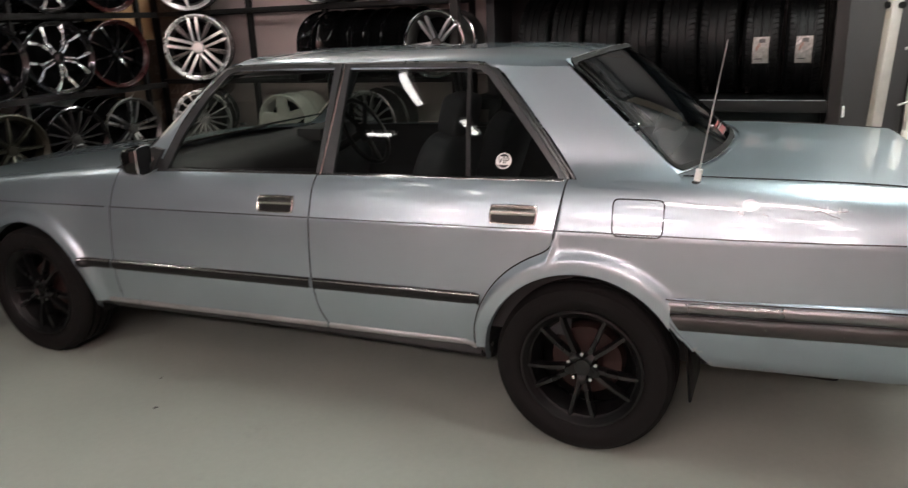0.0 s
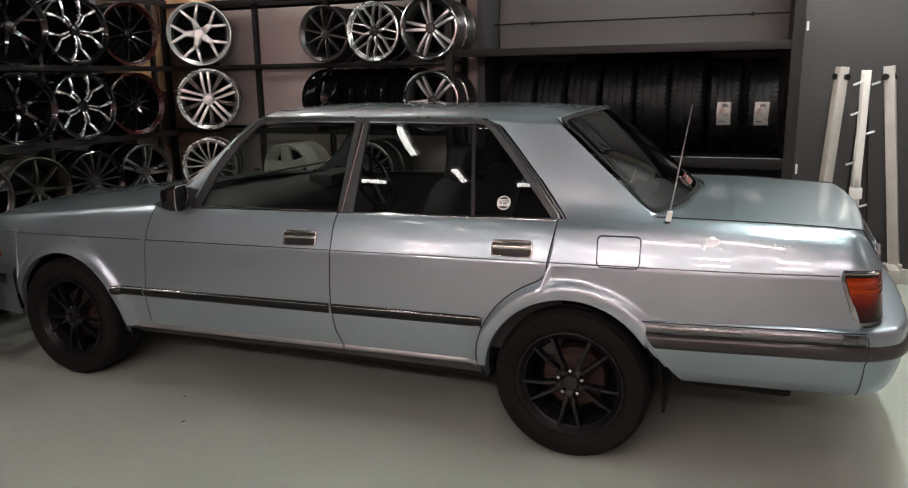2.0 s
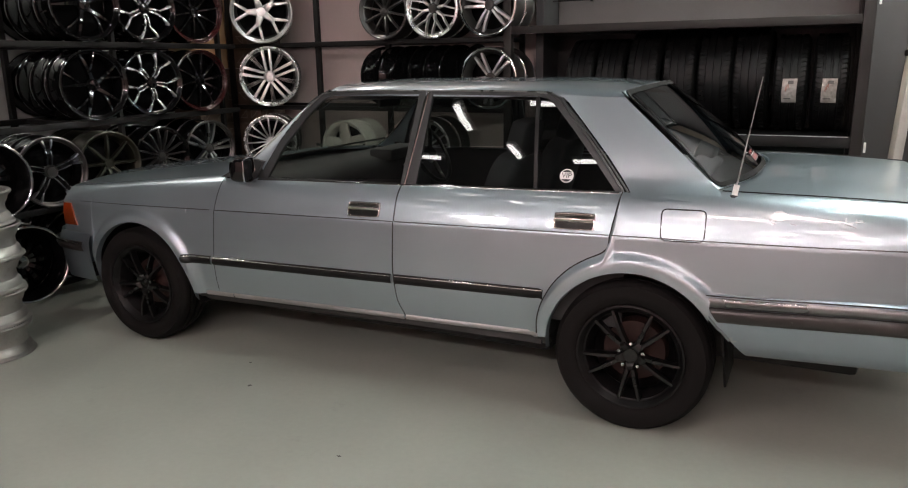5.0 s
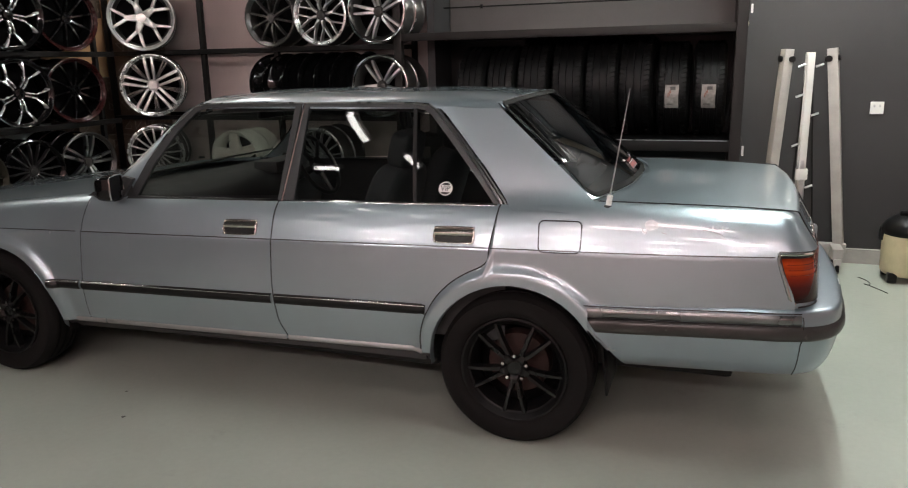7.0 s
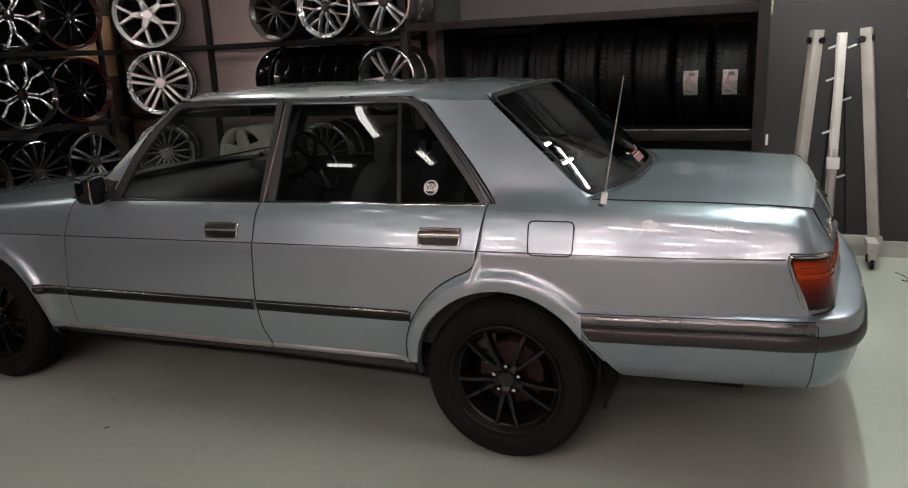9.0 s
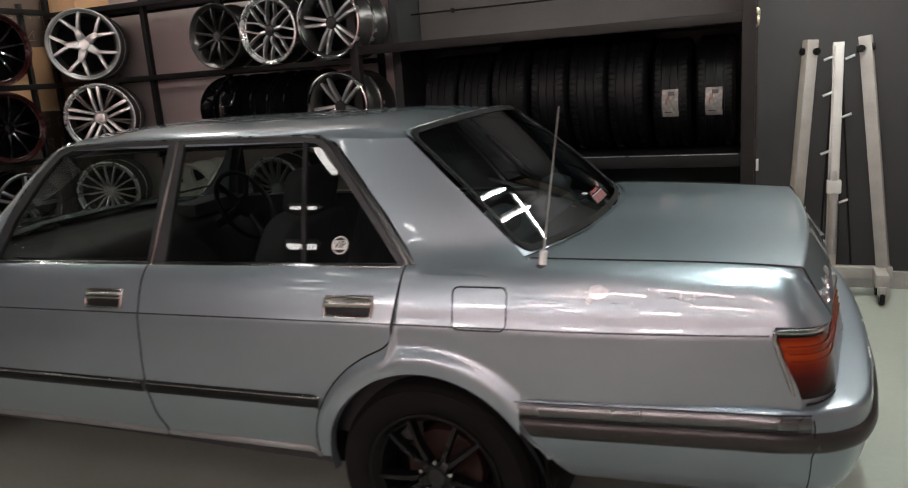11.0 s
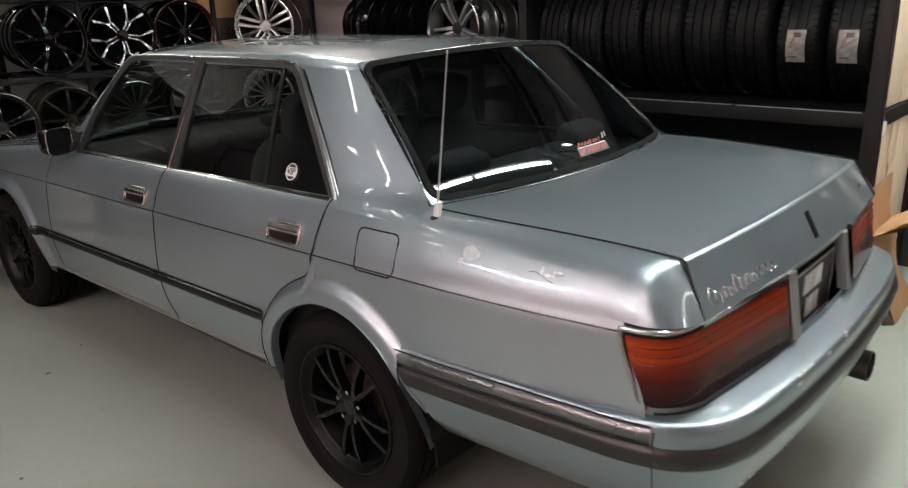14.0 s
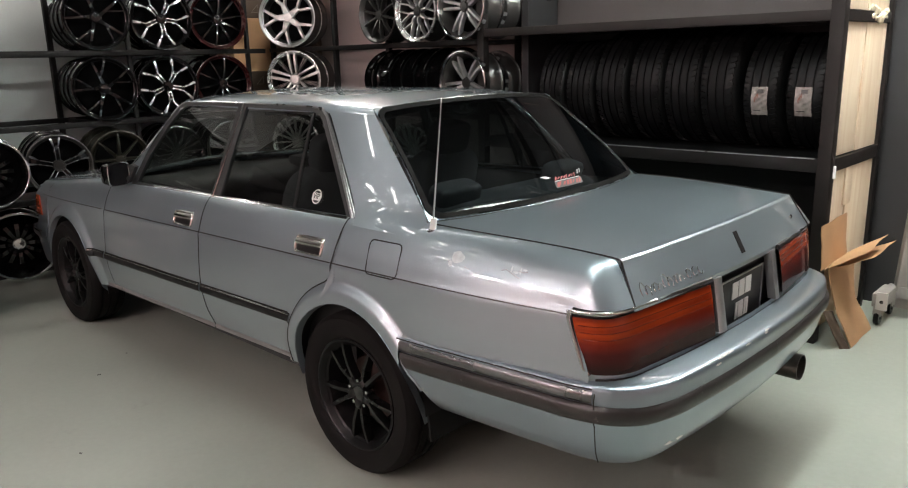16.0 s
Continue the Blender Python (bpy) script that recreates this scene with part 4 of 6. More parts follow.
def boot(u, v):
    c = 1 - (2 * v - 1) ** 2
    xf = 0.280 + 0.125 * (1 - abs(2 * v - 1) ** 2.2) + 0.022
    xe, r, wide = 1.016 + 0.035 * c, 0.016, 0.0
    if u < 0.62:
        t = u / 0.62
        x = lerp(xf, xe, t)
        z = side(max(x, 0.3), 1.06, 1)[2] + 0.012 * c * (1 - 0.4 * t)
    elif u < 0.80:
        a = (u - 0.62) / 0.18 * math.pi / 2 * 0.80
        x = xe + r * math.sin(a)
        z = ZB + 0.0072 * c - r * (1 - math.cos(a))
    else:
        t = (u - 0.80) / 0.20
        a = math.pi / 2 * 0.80
        x = xe + r * math.sin(a) + 0.064 * t
        z = lerp(ZB + 0.0072 * c - r * (1 - math.cos(a)), 0.868, t)
        wide = 0.030 * t
    return (x, (2 * v - 1) * (0.692 - boot_taper(x) + wide), z)


bm = bmesh.new()
NB = 60
grid(bm, boot, NB, 28, (0, 0, -0.015))
BOOT = part("boot_lid", bm, PAINT, CAR)
for sgn in (-1, 1):
    bm = bmesh.new()
    v0 = 0.0 if sgn < 0 else 1.0
    ps = [Vector(boot(u, v0)) + Vector((0.0015, sgn * 0.002, 0.0015)) for u in np.linspace(0.0, 1.0, 50)]
    tube(bm, ps, 0.0029, 6)
    part("boot_seam", bm, SEAM, CAR, "dark gap beside the boot lid")
bm = bmesh.new()
grid(bm, lambda u, v: (lerp(0.29, 0.39, u) + 0.125 * (1 - abs(2 * v - 1) ** 2.2) - 0.02, lerp(-0.70, 0.70, v), 1.004 - 0.01 * u), 4, 20)
part("boot_channel", bm, PAINT, CAR)


# badges on the boot lid
def on_rear(y, z):
    c = 1 - (y / 0.66) ** 2
    zt = ZB + 0.0072 * c - 0.011
    t = (zt - z) / (zt - 0.868)
    return Vector((1.016 + 0.035 * c + 0.0152 + 0.064 * t + 0.002, y, z))


bm = bmesh.new()
random.seed(4)
py0 = -0.622
for wlen, base, loops in ((0.100, 0.886, 5), (0.105, 0.888, 5)):
    prev = None
    n = 90
    for i in range(n + 1):
        t = i / n
        th = 2 * math.pi * loops * t
        tall = 0.017 if t < 0.2 else (0.011 if int(t * loops) % 2 else 0.008)
        p = on_rear(py0 + wlen * t - 0.007 * math.sin(th), base + tall * (1 - math.cos(th)) - (0.010 * math.sin(th) if 0.38 < t < 0.58 else 0.0))
        if prev is not None:
            rod(bm, prev, p, 0.0016, 5)
        prev = p
    py0 += wlen + 0.012
part("script_badge", bm, CHROME, BOOT, "chrome script badge")
bm = bmesh.new()
for k in range(3):
    y0 = -0.372 + k * 0.034
    ps = [on_rear(y0 + 0.012 * math.cos(a), 0.900 + 0.013 * math.sin(a)) for a in np.linspace(0.4 + k, 5.8, 10)]
    tube(bm, ps, 0.0022, 5)
part("grade_badge", bm, CHROME, BOOT, "small chrome grade badge")
bm = bmesh.new()
grid(bm, lambda u, v: on_rear(lerp(-0.012, 0.016, u), lerp(0.893, 0.962, v)), 2, 6, (-0.006, 0, 0))
part("emblem_mark", bm, BLACKTRIM, BOOT, "dark mark of a missing emblem")
part("boot_lock", lathe(bmesh.new(), [(0.0005, 0.004), (0.008, 0.004), (0.010, 0)], 14, Matrix.Translation(on_rear(0.53, 0.925)) @ Matrix.Rotation(radians(90), 4, "Y")), CHROME, BOOT)

# panel between the lamps, with the number plate
bm = bmesh.new()
grid(bm, lambda u, v: (1.098, lerp(-0.30, 0.30, u), lerp(0.655, 0.88, v)), 4, 3)
part("plate_recess", bm, TRIM, CAR, "dark recess round the number plate")
plate = part("number_plate", boxed(1.112, 1.120, -0.172, 0.172, 0.640, 0.822, 0.004), PLATE, CAR, "black number plate with a bright rim")
bm = bmesh.new()
for a in ((-0.172, -0.166, 0.640, 0.822), (0.166, 0.172, 0.640, 0.822), (-0.166, 0.166, 0.640, 0.646), (-0.166, 0.166, 0.816, 0.822)):
    box(bm, 1.119, 1.1235, *a)
part("plate_rim", bm, SATIN, plate)
PB = []
for y0, w in ((-0.068, 0.046), (-0.014, 0.044), (0.038, 0.046)):
    PB.append((y0 - 0.012, y0 - 0.012 + w, 0.742, 0.800))
for y0, w in ((-0.048, 0.016), (-0.026, 0.040), (0.022, 0.014), (0.042, 0.014)):
    PB.append((y0, y0 + w, 0.664, 0.724))
for a in PB:
    part("plate_bar", boxed(1.1195, 1.1225, *a), WHITE, plate, "white bar on the plate")
bm = bmesh.new()
LOWP = planpath([(0.945, 0.808), (1.01, 0.795), (1.06, 0.765), (1.095, 0.71), (1.115, 0.60), (1.135, 0.40), (1.150, 0.0)])
for sgn in (-1, 1):
    grid(bm, lambda u, v: (LOWP(u)[0] + 0.004, sgn * LOWP(u)[1], lerp(0.640, 0.682, v)), 30, 3)
    # dark strip paints the shade in the gap above the bumper
    gapm = bmesh.new()
    grid(gapm, lambda u, v: (LOWP(lerp(0.10, 1, u))[0] + 0.008, sgn * LOWP(lerp(0.10, 1, u))[1], lerp(0.640, 0.670, v)), 30, 2)
    part("bumper_gap_shade", gapm, STRIP, CAR, "dark strip for the shaded gap between the bumper and the body")
part("rear_panel", bm, PAINT, CAR, "body panel below the tail lamps")
# added plate, stops lamp light leaking down between body and bumper
bm = bmesh.new()
for sgn in (-1, 1):
    def core(u, v):
        (ax, ay), (cx, cy) = LOWP(u), PATH_BUMP(lerp(0.42, 1.0, u))
        return (lerp(ax - 0.10, cx - 0.03, v), sgn * lerp(ay * 0.92, cy * 0.965, v), 0.612)
    grid(bm, core, 24, 3)
part("leak_plate", bm, SEAM, CAR, "unseen dark plate against light leaking past the rear bumper")

# rear bumper: shell, rubber strip, joint lines
BPROF = [(-0.10, 0.656), (-0.055, 0.653), (-0.020, 0.649), (-0.006, 0.642), (-0.001, 0.628), (0.0, 0.610), (0.0, 0.585), (-0.004, 0.545), (-0.010, 0.50), (-0.022, 0.45), (-0.034, 0.422), (-0.056, 0.392), (-0.085, 0.380), (-0.12, 0.378)]
bpk = list(range(len(BPROF)))
bp_o, bp_z = spline(bpk, [p[0] for p in BPROF]), spline(bpk, [p[1] for p in BPROF])


def bump_pt(u, z, out, sg):
    x, y = PATH_BUMP(u)
    x1, y1 = PATH_BUMP(max(u - 0.01, 0))
    x2, y2 = PATH_BUMP(min(u + 0.01, 1))
    dx, dy = x2 - x1, y2 - y1
    L = math.hypot(dx, dy)
    return (x - dy / L * out, sg * (y + dx / L * out), z)


def bumper_shell(u, v, sg):
    k = v * (len(BPROF) - 1)
    o, z = bp_o(k), bp_z(k)
    front = np.interp(z, [0.36, 0.40, 0.465, 0.56, 0.62], [0.46, 0.425, 0.372, 0.296, 0.262])
    uu = lerp((front - 0.24) / 1.66, 1.0, u)
    back = 0.6 + 0.4 * smooth(0.42, 0.64, uu) if o < 0 and z > 0.6 else 1.0
    return bump_pt(uu, z + 0.010 * smooth(0.0, 0.5, uu) - 0.012 * (1 - smooth(0, 0.4, uu)) * (1 if z > 0.5 else 0.4), o * back, sg)


bm = bmesh.new()
for sgn in (-1, 1):
    grid(bm, lambda u, v: bumper_shell(u, v, sgn), 64, 44)
RB = part("rear_bumper", bm, BUMPER, CAR, "scuffed silver-blue wrap-around rear bumper")
bm = bmesh.new()
ps = [Vector(bumper_shell(0.0, v, -1)) + Vector((-0.002, 0, 0)) for v in np.linspace(0.28, 0.68, 16)]
tube(bm, ps, 0.006, 8)
part("bumper_edge", bm, BUMPER, RB, "rolled edge of the bumper at the wheel arch")
bm = bmesh.new()
for sgn in (-1, 1):
    def stripf(u, v):
        uu = lerp(lerp(0.056, 0.034, v), 1.0, u)
        z = lerp(0.538, 0.594, v) + 0.010 * smooth(0.0, 0.5, uu) - 0.012 * (1 - smooth(0, 0.4, uu))
        return bump_pt(uu, z, 0.001 + 0.013 * math.sin(math.pi * v) ** 0.4, sgn)
    grid(bm, stripf, 64, 8)
part("rubber_strip", bm, STRIP, RB, "dark grey rubber bumper strip")
for sgn in (-1, 1):
    bm = bmesh.new()

    def brightf(u, v):
        uu = lerp(lerp(0.032, 0.020, v), 0.478, u)
        z = lerp(0.598, 0.636, v) + 0.010 * smooth(0.0, 0.5, uu) - 0.012 * (1 - smooth(0, 0.4, uu))
        return bump_pt(uu, z, 0.001 + 0.008 * math.sin(math.pi * v) ** 0.5, sgn)
    grid(bm, brightf, 40, 6)
    part("bright_band", bm, BANDMETAL, RB, "bright band along the bumper's side")
    for zg, h, ua in ((0.5935, 0.0045, 0.034), (0.6405, 0.005, 0.020)):
        bm = bmesh.new()
        grid(bm, lambda u, v: bump_pt(lerp(ua, 0.478, u), zg + h * v + 0.010 * smooth(0.0, 0.5, lerp(ua, 0.478, u)) - 0.012 * (1 - smooth(0, 0.4, lerp(ua, 0.478, u))), 0.0035, sgn), 40, 1)
        part("band_groove", bm, SEAM, RB, "dark groove beside the bright band")
for sgn in (-1, 1):
    bm = bmesh.new()
    zz = [p[1] for p in BPROF][:0:-1]
    oo = [p[0] for p in BPROF][:0:-1]
    ps = [Vector(bump_pt(0.482, z + 0.006, float(np.interp(z, zz[:-1], oo[:-1])) + (0.009 if 0.535 < z < 0.63 else 0.0), sgn)) for z in np.linspace(0.392, 0.648, 18)]
    tube(bm, ps, 0.0018, 5)
    part("bumper_joint", bm, SEAM, RB)
random.seed(9)
for k in range(9):
    bm = bmesh.new()
    u0, v0 = random.uniform(0.58, 0.97), random.choice([0.20, 0.24, 0.28, 0.72])
    n = 9
    cs = [(u0 + 0.012 * random.uniform(0.5, 1.3) * math.cos(2 * math.pi * i / n), v0 + 0.022 * random.uniform(0.4, 1.2) * math.sin(2 * math.pi * i / n)) for i in range(n)]
    bm.faces.new([bm.verts.new(Vector(bumper_shell(u, v, -1)) + Vector((0.0015, -0.0005, 0.001))) for u, v in cs])
    part("paint_chip", bm, WHITE, RB, "pale chip in the bumper's paint")

# exhaust
bm = lathe(bmesh.new(), [(0.030, -0.35), (0.030, -0.09), (0.048, -0.08), (0.050, 0.10), (0.046, 0.10), (0.044, -0.06), (0.001, -0.06)], 28, Matrix.Translation((1.132, 0.335, 0.392)) @ Matrix.Rotation(radians(90), 4, "Y"))
part("exhaust_tip", bm, EXHAUST, CAR, "wide burnt-steel exhaust tip")

# fuel flap, aerial, dents
FUEL = [(0.100, 0.822), (0.262, 0.822), (0.262, 0.938), (0.094, 0.938)]


def rounded(pts, r, n=5):
    out = []
    for i, p in enumerate(pts):
        a, b = Vector(pts[i - 1]), Vector(pts[(i + 1) % len(pts)])
        c = Vector(p)
        d0, d1 = (a - c).normalized() * r, (b - c).normalized() * r
        for k in range(n + 1):
            t = k / n
            out.append(tuple((c + d0) * (1 - t) ** 2 + c * 2 * t * (1 - t) + (c + d1) * t * t))
    return out


bm = bmesh.new()
fl = rounded(FUEL, 0.022)
line_on(bm, fl + fl[:1], -1, side, 0.0028, 0.0)
part("fuel_flap_gap", bm, SEAM, CAR, "dark gap round the fuel flap")
aer = part("aerial", rod(bmesh.new(), (0.349, -0.735, 0.985), (0.357, -0.733, 1.040), 0.011, 12), WHITE, CAR, "thin chrome aerial on a white foot")
part("aerial_mast", rod(bmesh.new(), (0.357, -0.735, 1.04), (0.420, -0.745, 1.441), 0.0030, 8, 0.0018), SATIN, aer)
part("aerial_grommet", lathe(bmesh.new(), [(0.019, 0), (0.017, 0.008), (0.010, 0.012)], 16, Matrix.Translation((0.349, -0.735, 0.990))), TRIM, aer)
random.seed(12)
# small pale patches of uneven outline
for cx, cs, w, h in ((0.520, 0.934, 0.031, 0.020), (0.494, 0.912, 0.009, 0.011), (0.735, 0.930, 0.004, 0.013), (0.752, 0.922, 0.012, 0.004), (0.768, 0.928, 0.004, 0.012), (0.782, 0.934, 0.009, 0.003)):
    n = 13
    bm = bmesh.new()
    bm.faces.new([bm.verts.new(side(cx + w * random.uniform(0.75, 1.15) * math.cos(2 * math.pi * i / n), cs + h * random.uniform(0.7, 1.15) * math.sin(2 * math.pi * i / n), -1, 0.0012)) for i in range(n)])
    part("pale_mark", bm, PALEMARK, CAR, "small pale patch on the rear wing")
# dark lines give the shading of two shallow dents' creases beside the patches
for pts in (((0.700, 0.921), (0.716, 0.926), (0.733, 0.919), (0.752, 0.911), (0.770, 0.905)), ((0.762, 0.927), (0.776, 0.925), (0.792, 0.929)), ((0.484, 0.921), (0.491, 0.909), (0.506, 0.905)), ((0.556, 0.909), (0.575, 0.904))):
    bm = bmesh.new()
    line_on(bm, pts, -1, side, 0.0016, 0.0)
    part("dent_shade_line", bm, DARKCHROME, CAR, "fine dark line drawn for a dent's crease in the rear wing")

# round window sticker
sm = Matrix.Translation(glassy(-0.317, 1.039, -1, 0.0)) @ Matrix.Rotation(radians(90 - 24), 4, "X")
bm = bmesh.new()
bmesh.ops.create_circle(bm, cap_ends=True, radius=0.030, segments=32, matrix=sm)
st = part("window_sticker", bm, WHITE, CAR, "round white sticker with dark letters")
bm = bmesh.new()
bmesh.ops.create_circle(bm, cap_ends=True, radius=0.0255, segments=32, matrix=sm @ Matrix.Translation((0, 0, 0.0006)))
part("sticker_ring", bm, TRIM, st)
bm = bmesh.new()
box(bm, -0.0275, 0.0275, -0.0150, 0.0150, 0.0014, 0.0018, m=sm)
part("sticker_band", bm, WHITE, st)
text_mesh("sticker_text", "VIP", 0.033, sm @ Matrix.Translation((0, 0, 0.0024)) @ Matrix.Diagonal((0.95, 1, 1, 1)), TRIM, st)
# red sticker on the rear window: two slanting lines of lettering with pale tips
def rear_patch(bm, ua, ub, va, vb, slant, out):
    grid(bm, lambda u, v: rwpt(lerp(ua, ub, u) + slant * v, lerp(va, vb, v), out), 2, 2)


bm = bmesh.new()
rear_patch(bm, 0.464, 0.604, 0.080, 0.134, 0.010, 0.0015)
rst = part("rear_sticker", bm, LABELINK, rw, "red lettered sticker on the rear window")
random.seed(15)
for va, vb, u0, n, w in ((0.086, 0.128, 0.468, 8, 0.0165), (0.138, 0.172, 0.478, 8, 0.0145)):
    for k in range(n):
        bm = bmesh.new()
        ua = u0 + w * k
        rear_patch(bm, ua, ua + w * random.uniform(0.35, 0.8), va + 0.012 * random.random(), vb - 0.010 * random.random(), 0.014, 0.003)
        part("sticker_bar", bm, STICKERRED, rst)
bm = bmesh.new()
rear_patch(bm, 0.474, 0.606, 0.130, 0.136, 0.004, 0.003)
rear_patch(bm, 0.446, 0.470, 0.165, 0.185, -0.02, 0.003)
rear_patch(bm, 0.606, 0.614, 0.155, 0.190, 0.015, 0.003)
rear_patch(bm, 0.622, 0.629, 0.160, 0.195, 0.015, 0.003)
part("sticker_edge", bm, SATIN, rst)

# nose: panel, head lamps, grille, indicators, front bumper
bm = bmesh.new()
grid(bm, lambda u, v: (-3.375 - 0.06 * (1 - (2 * u - 1) ** 2), lerp(-0.76, 0.76, u), lerp(0.50, 0.80, v) + 0.02 * (1 - (2 * u - 1) ** 2) * v), 20, 6)
part("nose_panel", bm, PAINT, CAR)
for sgn in (-1, 1):
    hl = part("head_lamp", boxed(-3.44, -3.38, sgn * 0.36, sgn * 0.72, 0.61, 0.755, 0.012), CLEARLENS, CAR, "rectangular head lamp")
    bm = bmesh.new()
    grid(bm, lambda u, v: side(lerp(-3.355, lerp(-3.235, -3.285, v), u), flat_z(lerp(0.615, 0.742, v), -3.3), sgn, 0.006 + 0.004 * math.sin(math.pi * v)), 8, 8, (0, -sgn * 0.02, 0))
    part("front_indicator", bm, AMBERLENS, CAR, "amber front corner indicator")
grille = part("grille", boxed(-3.46, -3.42, -0.34, 0.34, 0.60, 0.77, 0.006), CHROME, CAR)
for k in range(7):
    part("grille_bar", boxed(-3.468, -3.458, -0.325, 0.325, 0.612 + 0.022 * k, 0.624 + 0.022 * k), TRIM, grille)
FB = planpath([(-3.13, 0.850), (-3.25, 0.842), (-3.40, 0.815), (-3.50, 0.745), (-3.545, 0.62), (-3.575, 0.35), (-3.585, 0.0)])


def fbump(u, v, sg, out=0.0):
    z = lerp(0.29, 0.575, v)
    x, y = FB(u)
    o = out - 0.03 * (1 - v) ** 2 - 0.02 * smooth(0.8, 1, v)
    x1, y1 = FB(max(u - 0.02, 0))
    x2, y2 = FB(min(u + 0.02, 1))
    dx, dy = x2 - x1, y2 - y1
    L = math.hypot(dx, dy)
    return (x + dy / L * o * 1.0, sg * (y - dx / L * o), z)


bm = bmesh.new()
for sgn in (-1, 1):
    grid(bm, lambda u, v: fbump(u, v, sgn), 30, 12)
fb = part("front_bumper", bm, BUMPER, CAR, "silver-blue wrap-around front bumper")
bm = bmesh.new()
for sgn in (-1, 1):
    grid(bm, lambda u, v: fbump(lerp(0.03, 1, u), lerp(0.64, 0.84, v), sgn, 0.012 + 0.01 * math.sin(math.pi * v)), 30, 6)
part("rubber_strip", bm, STRIP, fb, "black rubber bumper strip")
bm = bmesh.new()
for sgn in (-1, 1):
    grid(bm, lambda u, v: fbump(lerp(0.03, 1, u), lerp(0.80, 0.835, v), sgn, 0.024), 30, 2)
part("bright_line", bm, CHROME, fb)

# underbody and cabin
bm = boxed(-3.3, 0.85, -0.49, 0.49, 0.24, 0.40, 0.03)
box(bm, -2.33, -0.41, -0.62, 0.62, 0.20, 0.36, 0.03)
box(bm, 0.42, 1.02, -0.56, 0.56, 0.39, 0.47, 0.03)
part("underbody", bm, BLACKTRIM, CAR, "dark underbody")
bm = boxed(-2.30, -0.40, -0.78, 0.78, 0.30, 0.42)
box(bm, 0.40, 1.08, -0.74, 0.74, 0.42, 0.62)
part("floor_pan", bm, CABIN, CAR)
for sgn in (-1, 1):
    bm = bmesh.new()
    grid(bm, lambda u, v: (lerp(-2.1, -0.05, u), sgn * lerp(0.775, 0.70, v ** 3), lerp(0.42, 0.955, v)), 10, 6)
    part("door_lining", bm, CABIN, CAR)
bm = bmesh.new()
grid(bm, lambda u, v: (lerp(-0.06, 0.36, u) + 0.05 * (1 - (2 * v - 1) ** 2) * u, lerp(-0.69, 0.69, v), 0.972 + 0.01 * u), 6, 10, (0, 0, -0.02))
part("parcel_shelf", bm, CABIN, CAR)
bm = bmesh.new()
grid(bm, lambda u, v: (lerp(-1.60, -0.14, u), lerp(-0.545, 0.545, v), 1.345 + 0.045 * (1 - (2 * v - 1) ** 2) - 0.02 * (2 * u - 1) ** 2), 8, 8)
part("headlining", bm, mat("grey_headlining", (0.20, 0.20, 0.195), 0.9, vary=0.1), CAR)
bm = bmesh.new()
dp = [(-2.2, 0.93), (-2.0, 0.955), (-1.80, 0.945), (-1.72, 0.90), (-1.70, 0.80), (-1.74, 0.62)]
dpf = planpath(dp)
grid(bm, lambda u, v: (dpf(u)[0], lerp(-0.73, 0.73, v), dpf(u)[1]), 16, 8)
box(bm, -1.86, -1.70, 0.20, 0.56, 0.93, 1.0, 0.02)
part("dashboard", bm, CABIN, CAR)
sw_m = Matrix.Translation((-1.52, 0.37, 0.965)) @ Matrix.Rotation(radians(62), 4, "Y")
bm = bmesh.new()
lathe(bm, [(0.185 + 0.013 * math.cos(a), 0.013 * math.sin(a)) for a in np.linspace(0, 2 * math.pi, 9)], 40, sw_m)
sw = part("steering_wheel", bm, SATINBLACK, CAR, "black steering wheel")
bm = bmesh.new()
for a in (0, 140, 220):
    rod(bm, sw_m @ Vector((0, 0, -0.01)), sw_m @ Vector((0.18 * math.cos(radians(a)), 0.18 * math.sin(radians(a)), 0)), 0.014, 8)
lathe(bm, [(0.001, 0.012), (0.05, 0.01), (0.06, -0.02)], 20, sw_m)
rod(bm, sw_m @ Vector((0, 0, -0.02)), sw_m @ Vector((0, 0, -0.30)), 0.025, 10)
part("wheel_spokes", bm, SATINBLACK, sw)


def cushion(bm, m, w, h, d, n=8):
    """A padded block: superellipsoid-like, w x d x h."""
    def f(u, v):
        a, b = 2 * math.pi * u, math.pi * (v - 0.5)
        e = 0.42
        c = lambda q: math.copysign(abs(math.cos(q)) ** e, math.cos(q))
        s = lambda q: math.copysign(abs(math.sin(q)) ** e, math.sin(q))
        return m @ Vector((d / 2 * c(b) * c(a), w / 2 * c(b) * s(a), h / 2 * s(b)))
    grid(bm, f, 28, 14)
    return bm


for sy in (-0.37, 0.37):
    seat = part("front_seat", cushion(bmesh.new(), pose(-1.05, sy, 0.52), 0.50, 0.16, 0.54), SEATCLOTH, CAR, "grey cloth front seat")
    part("backrest", cushion(bmesh.new(), pose(-0.74, sy, 0.80, 0, 18, 0), 0.49, 0.62, 0.14), SEATCLOTH, seat)
    part("headrest", cushion(bmesh.new(), pose(-0.63, sy, 1.16, 0, 14, 0), 0.26, 0.17, 0.10), SEATCLOTH, seat)
rseat = part("rear_seat", cushion(bmesh.new(), pose(-0.22, 0, 0.52), 1.30, 0.18, 0.52), SEATCLOTH, CAR, "grey cloth rear bench")
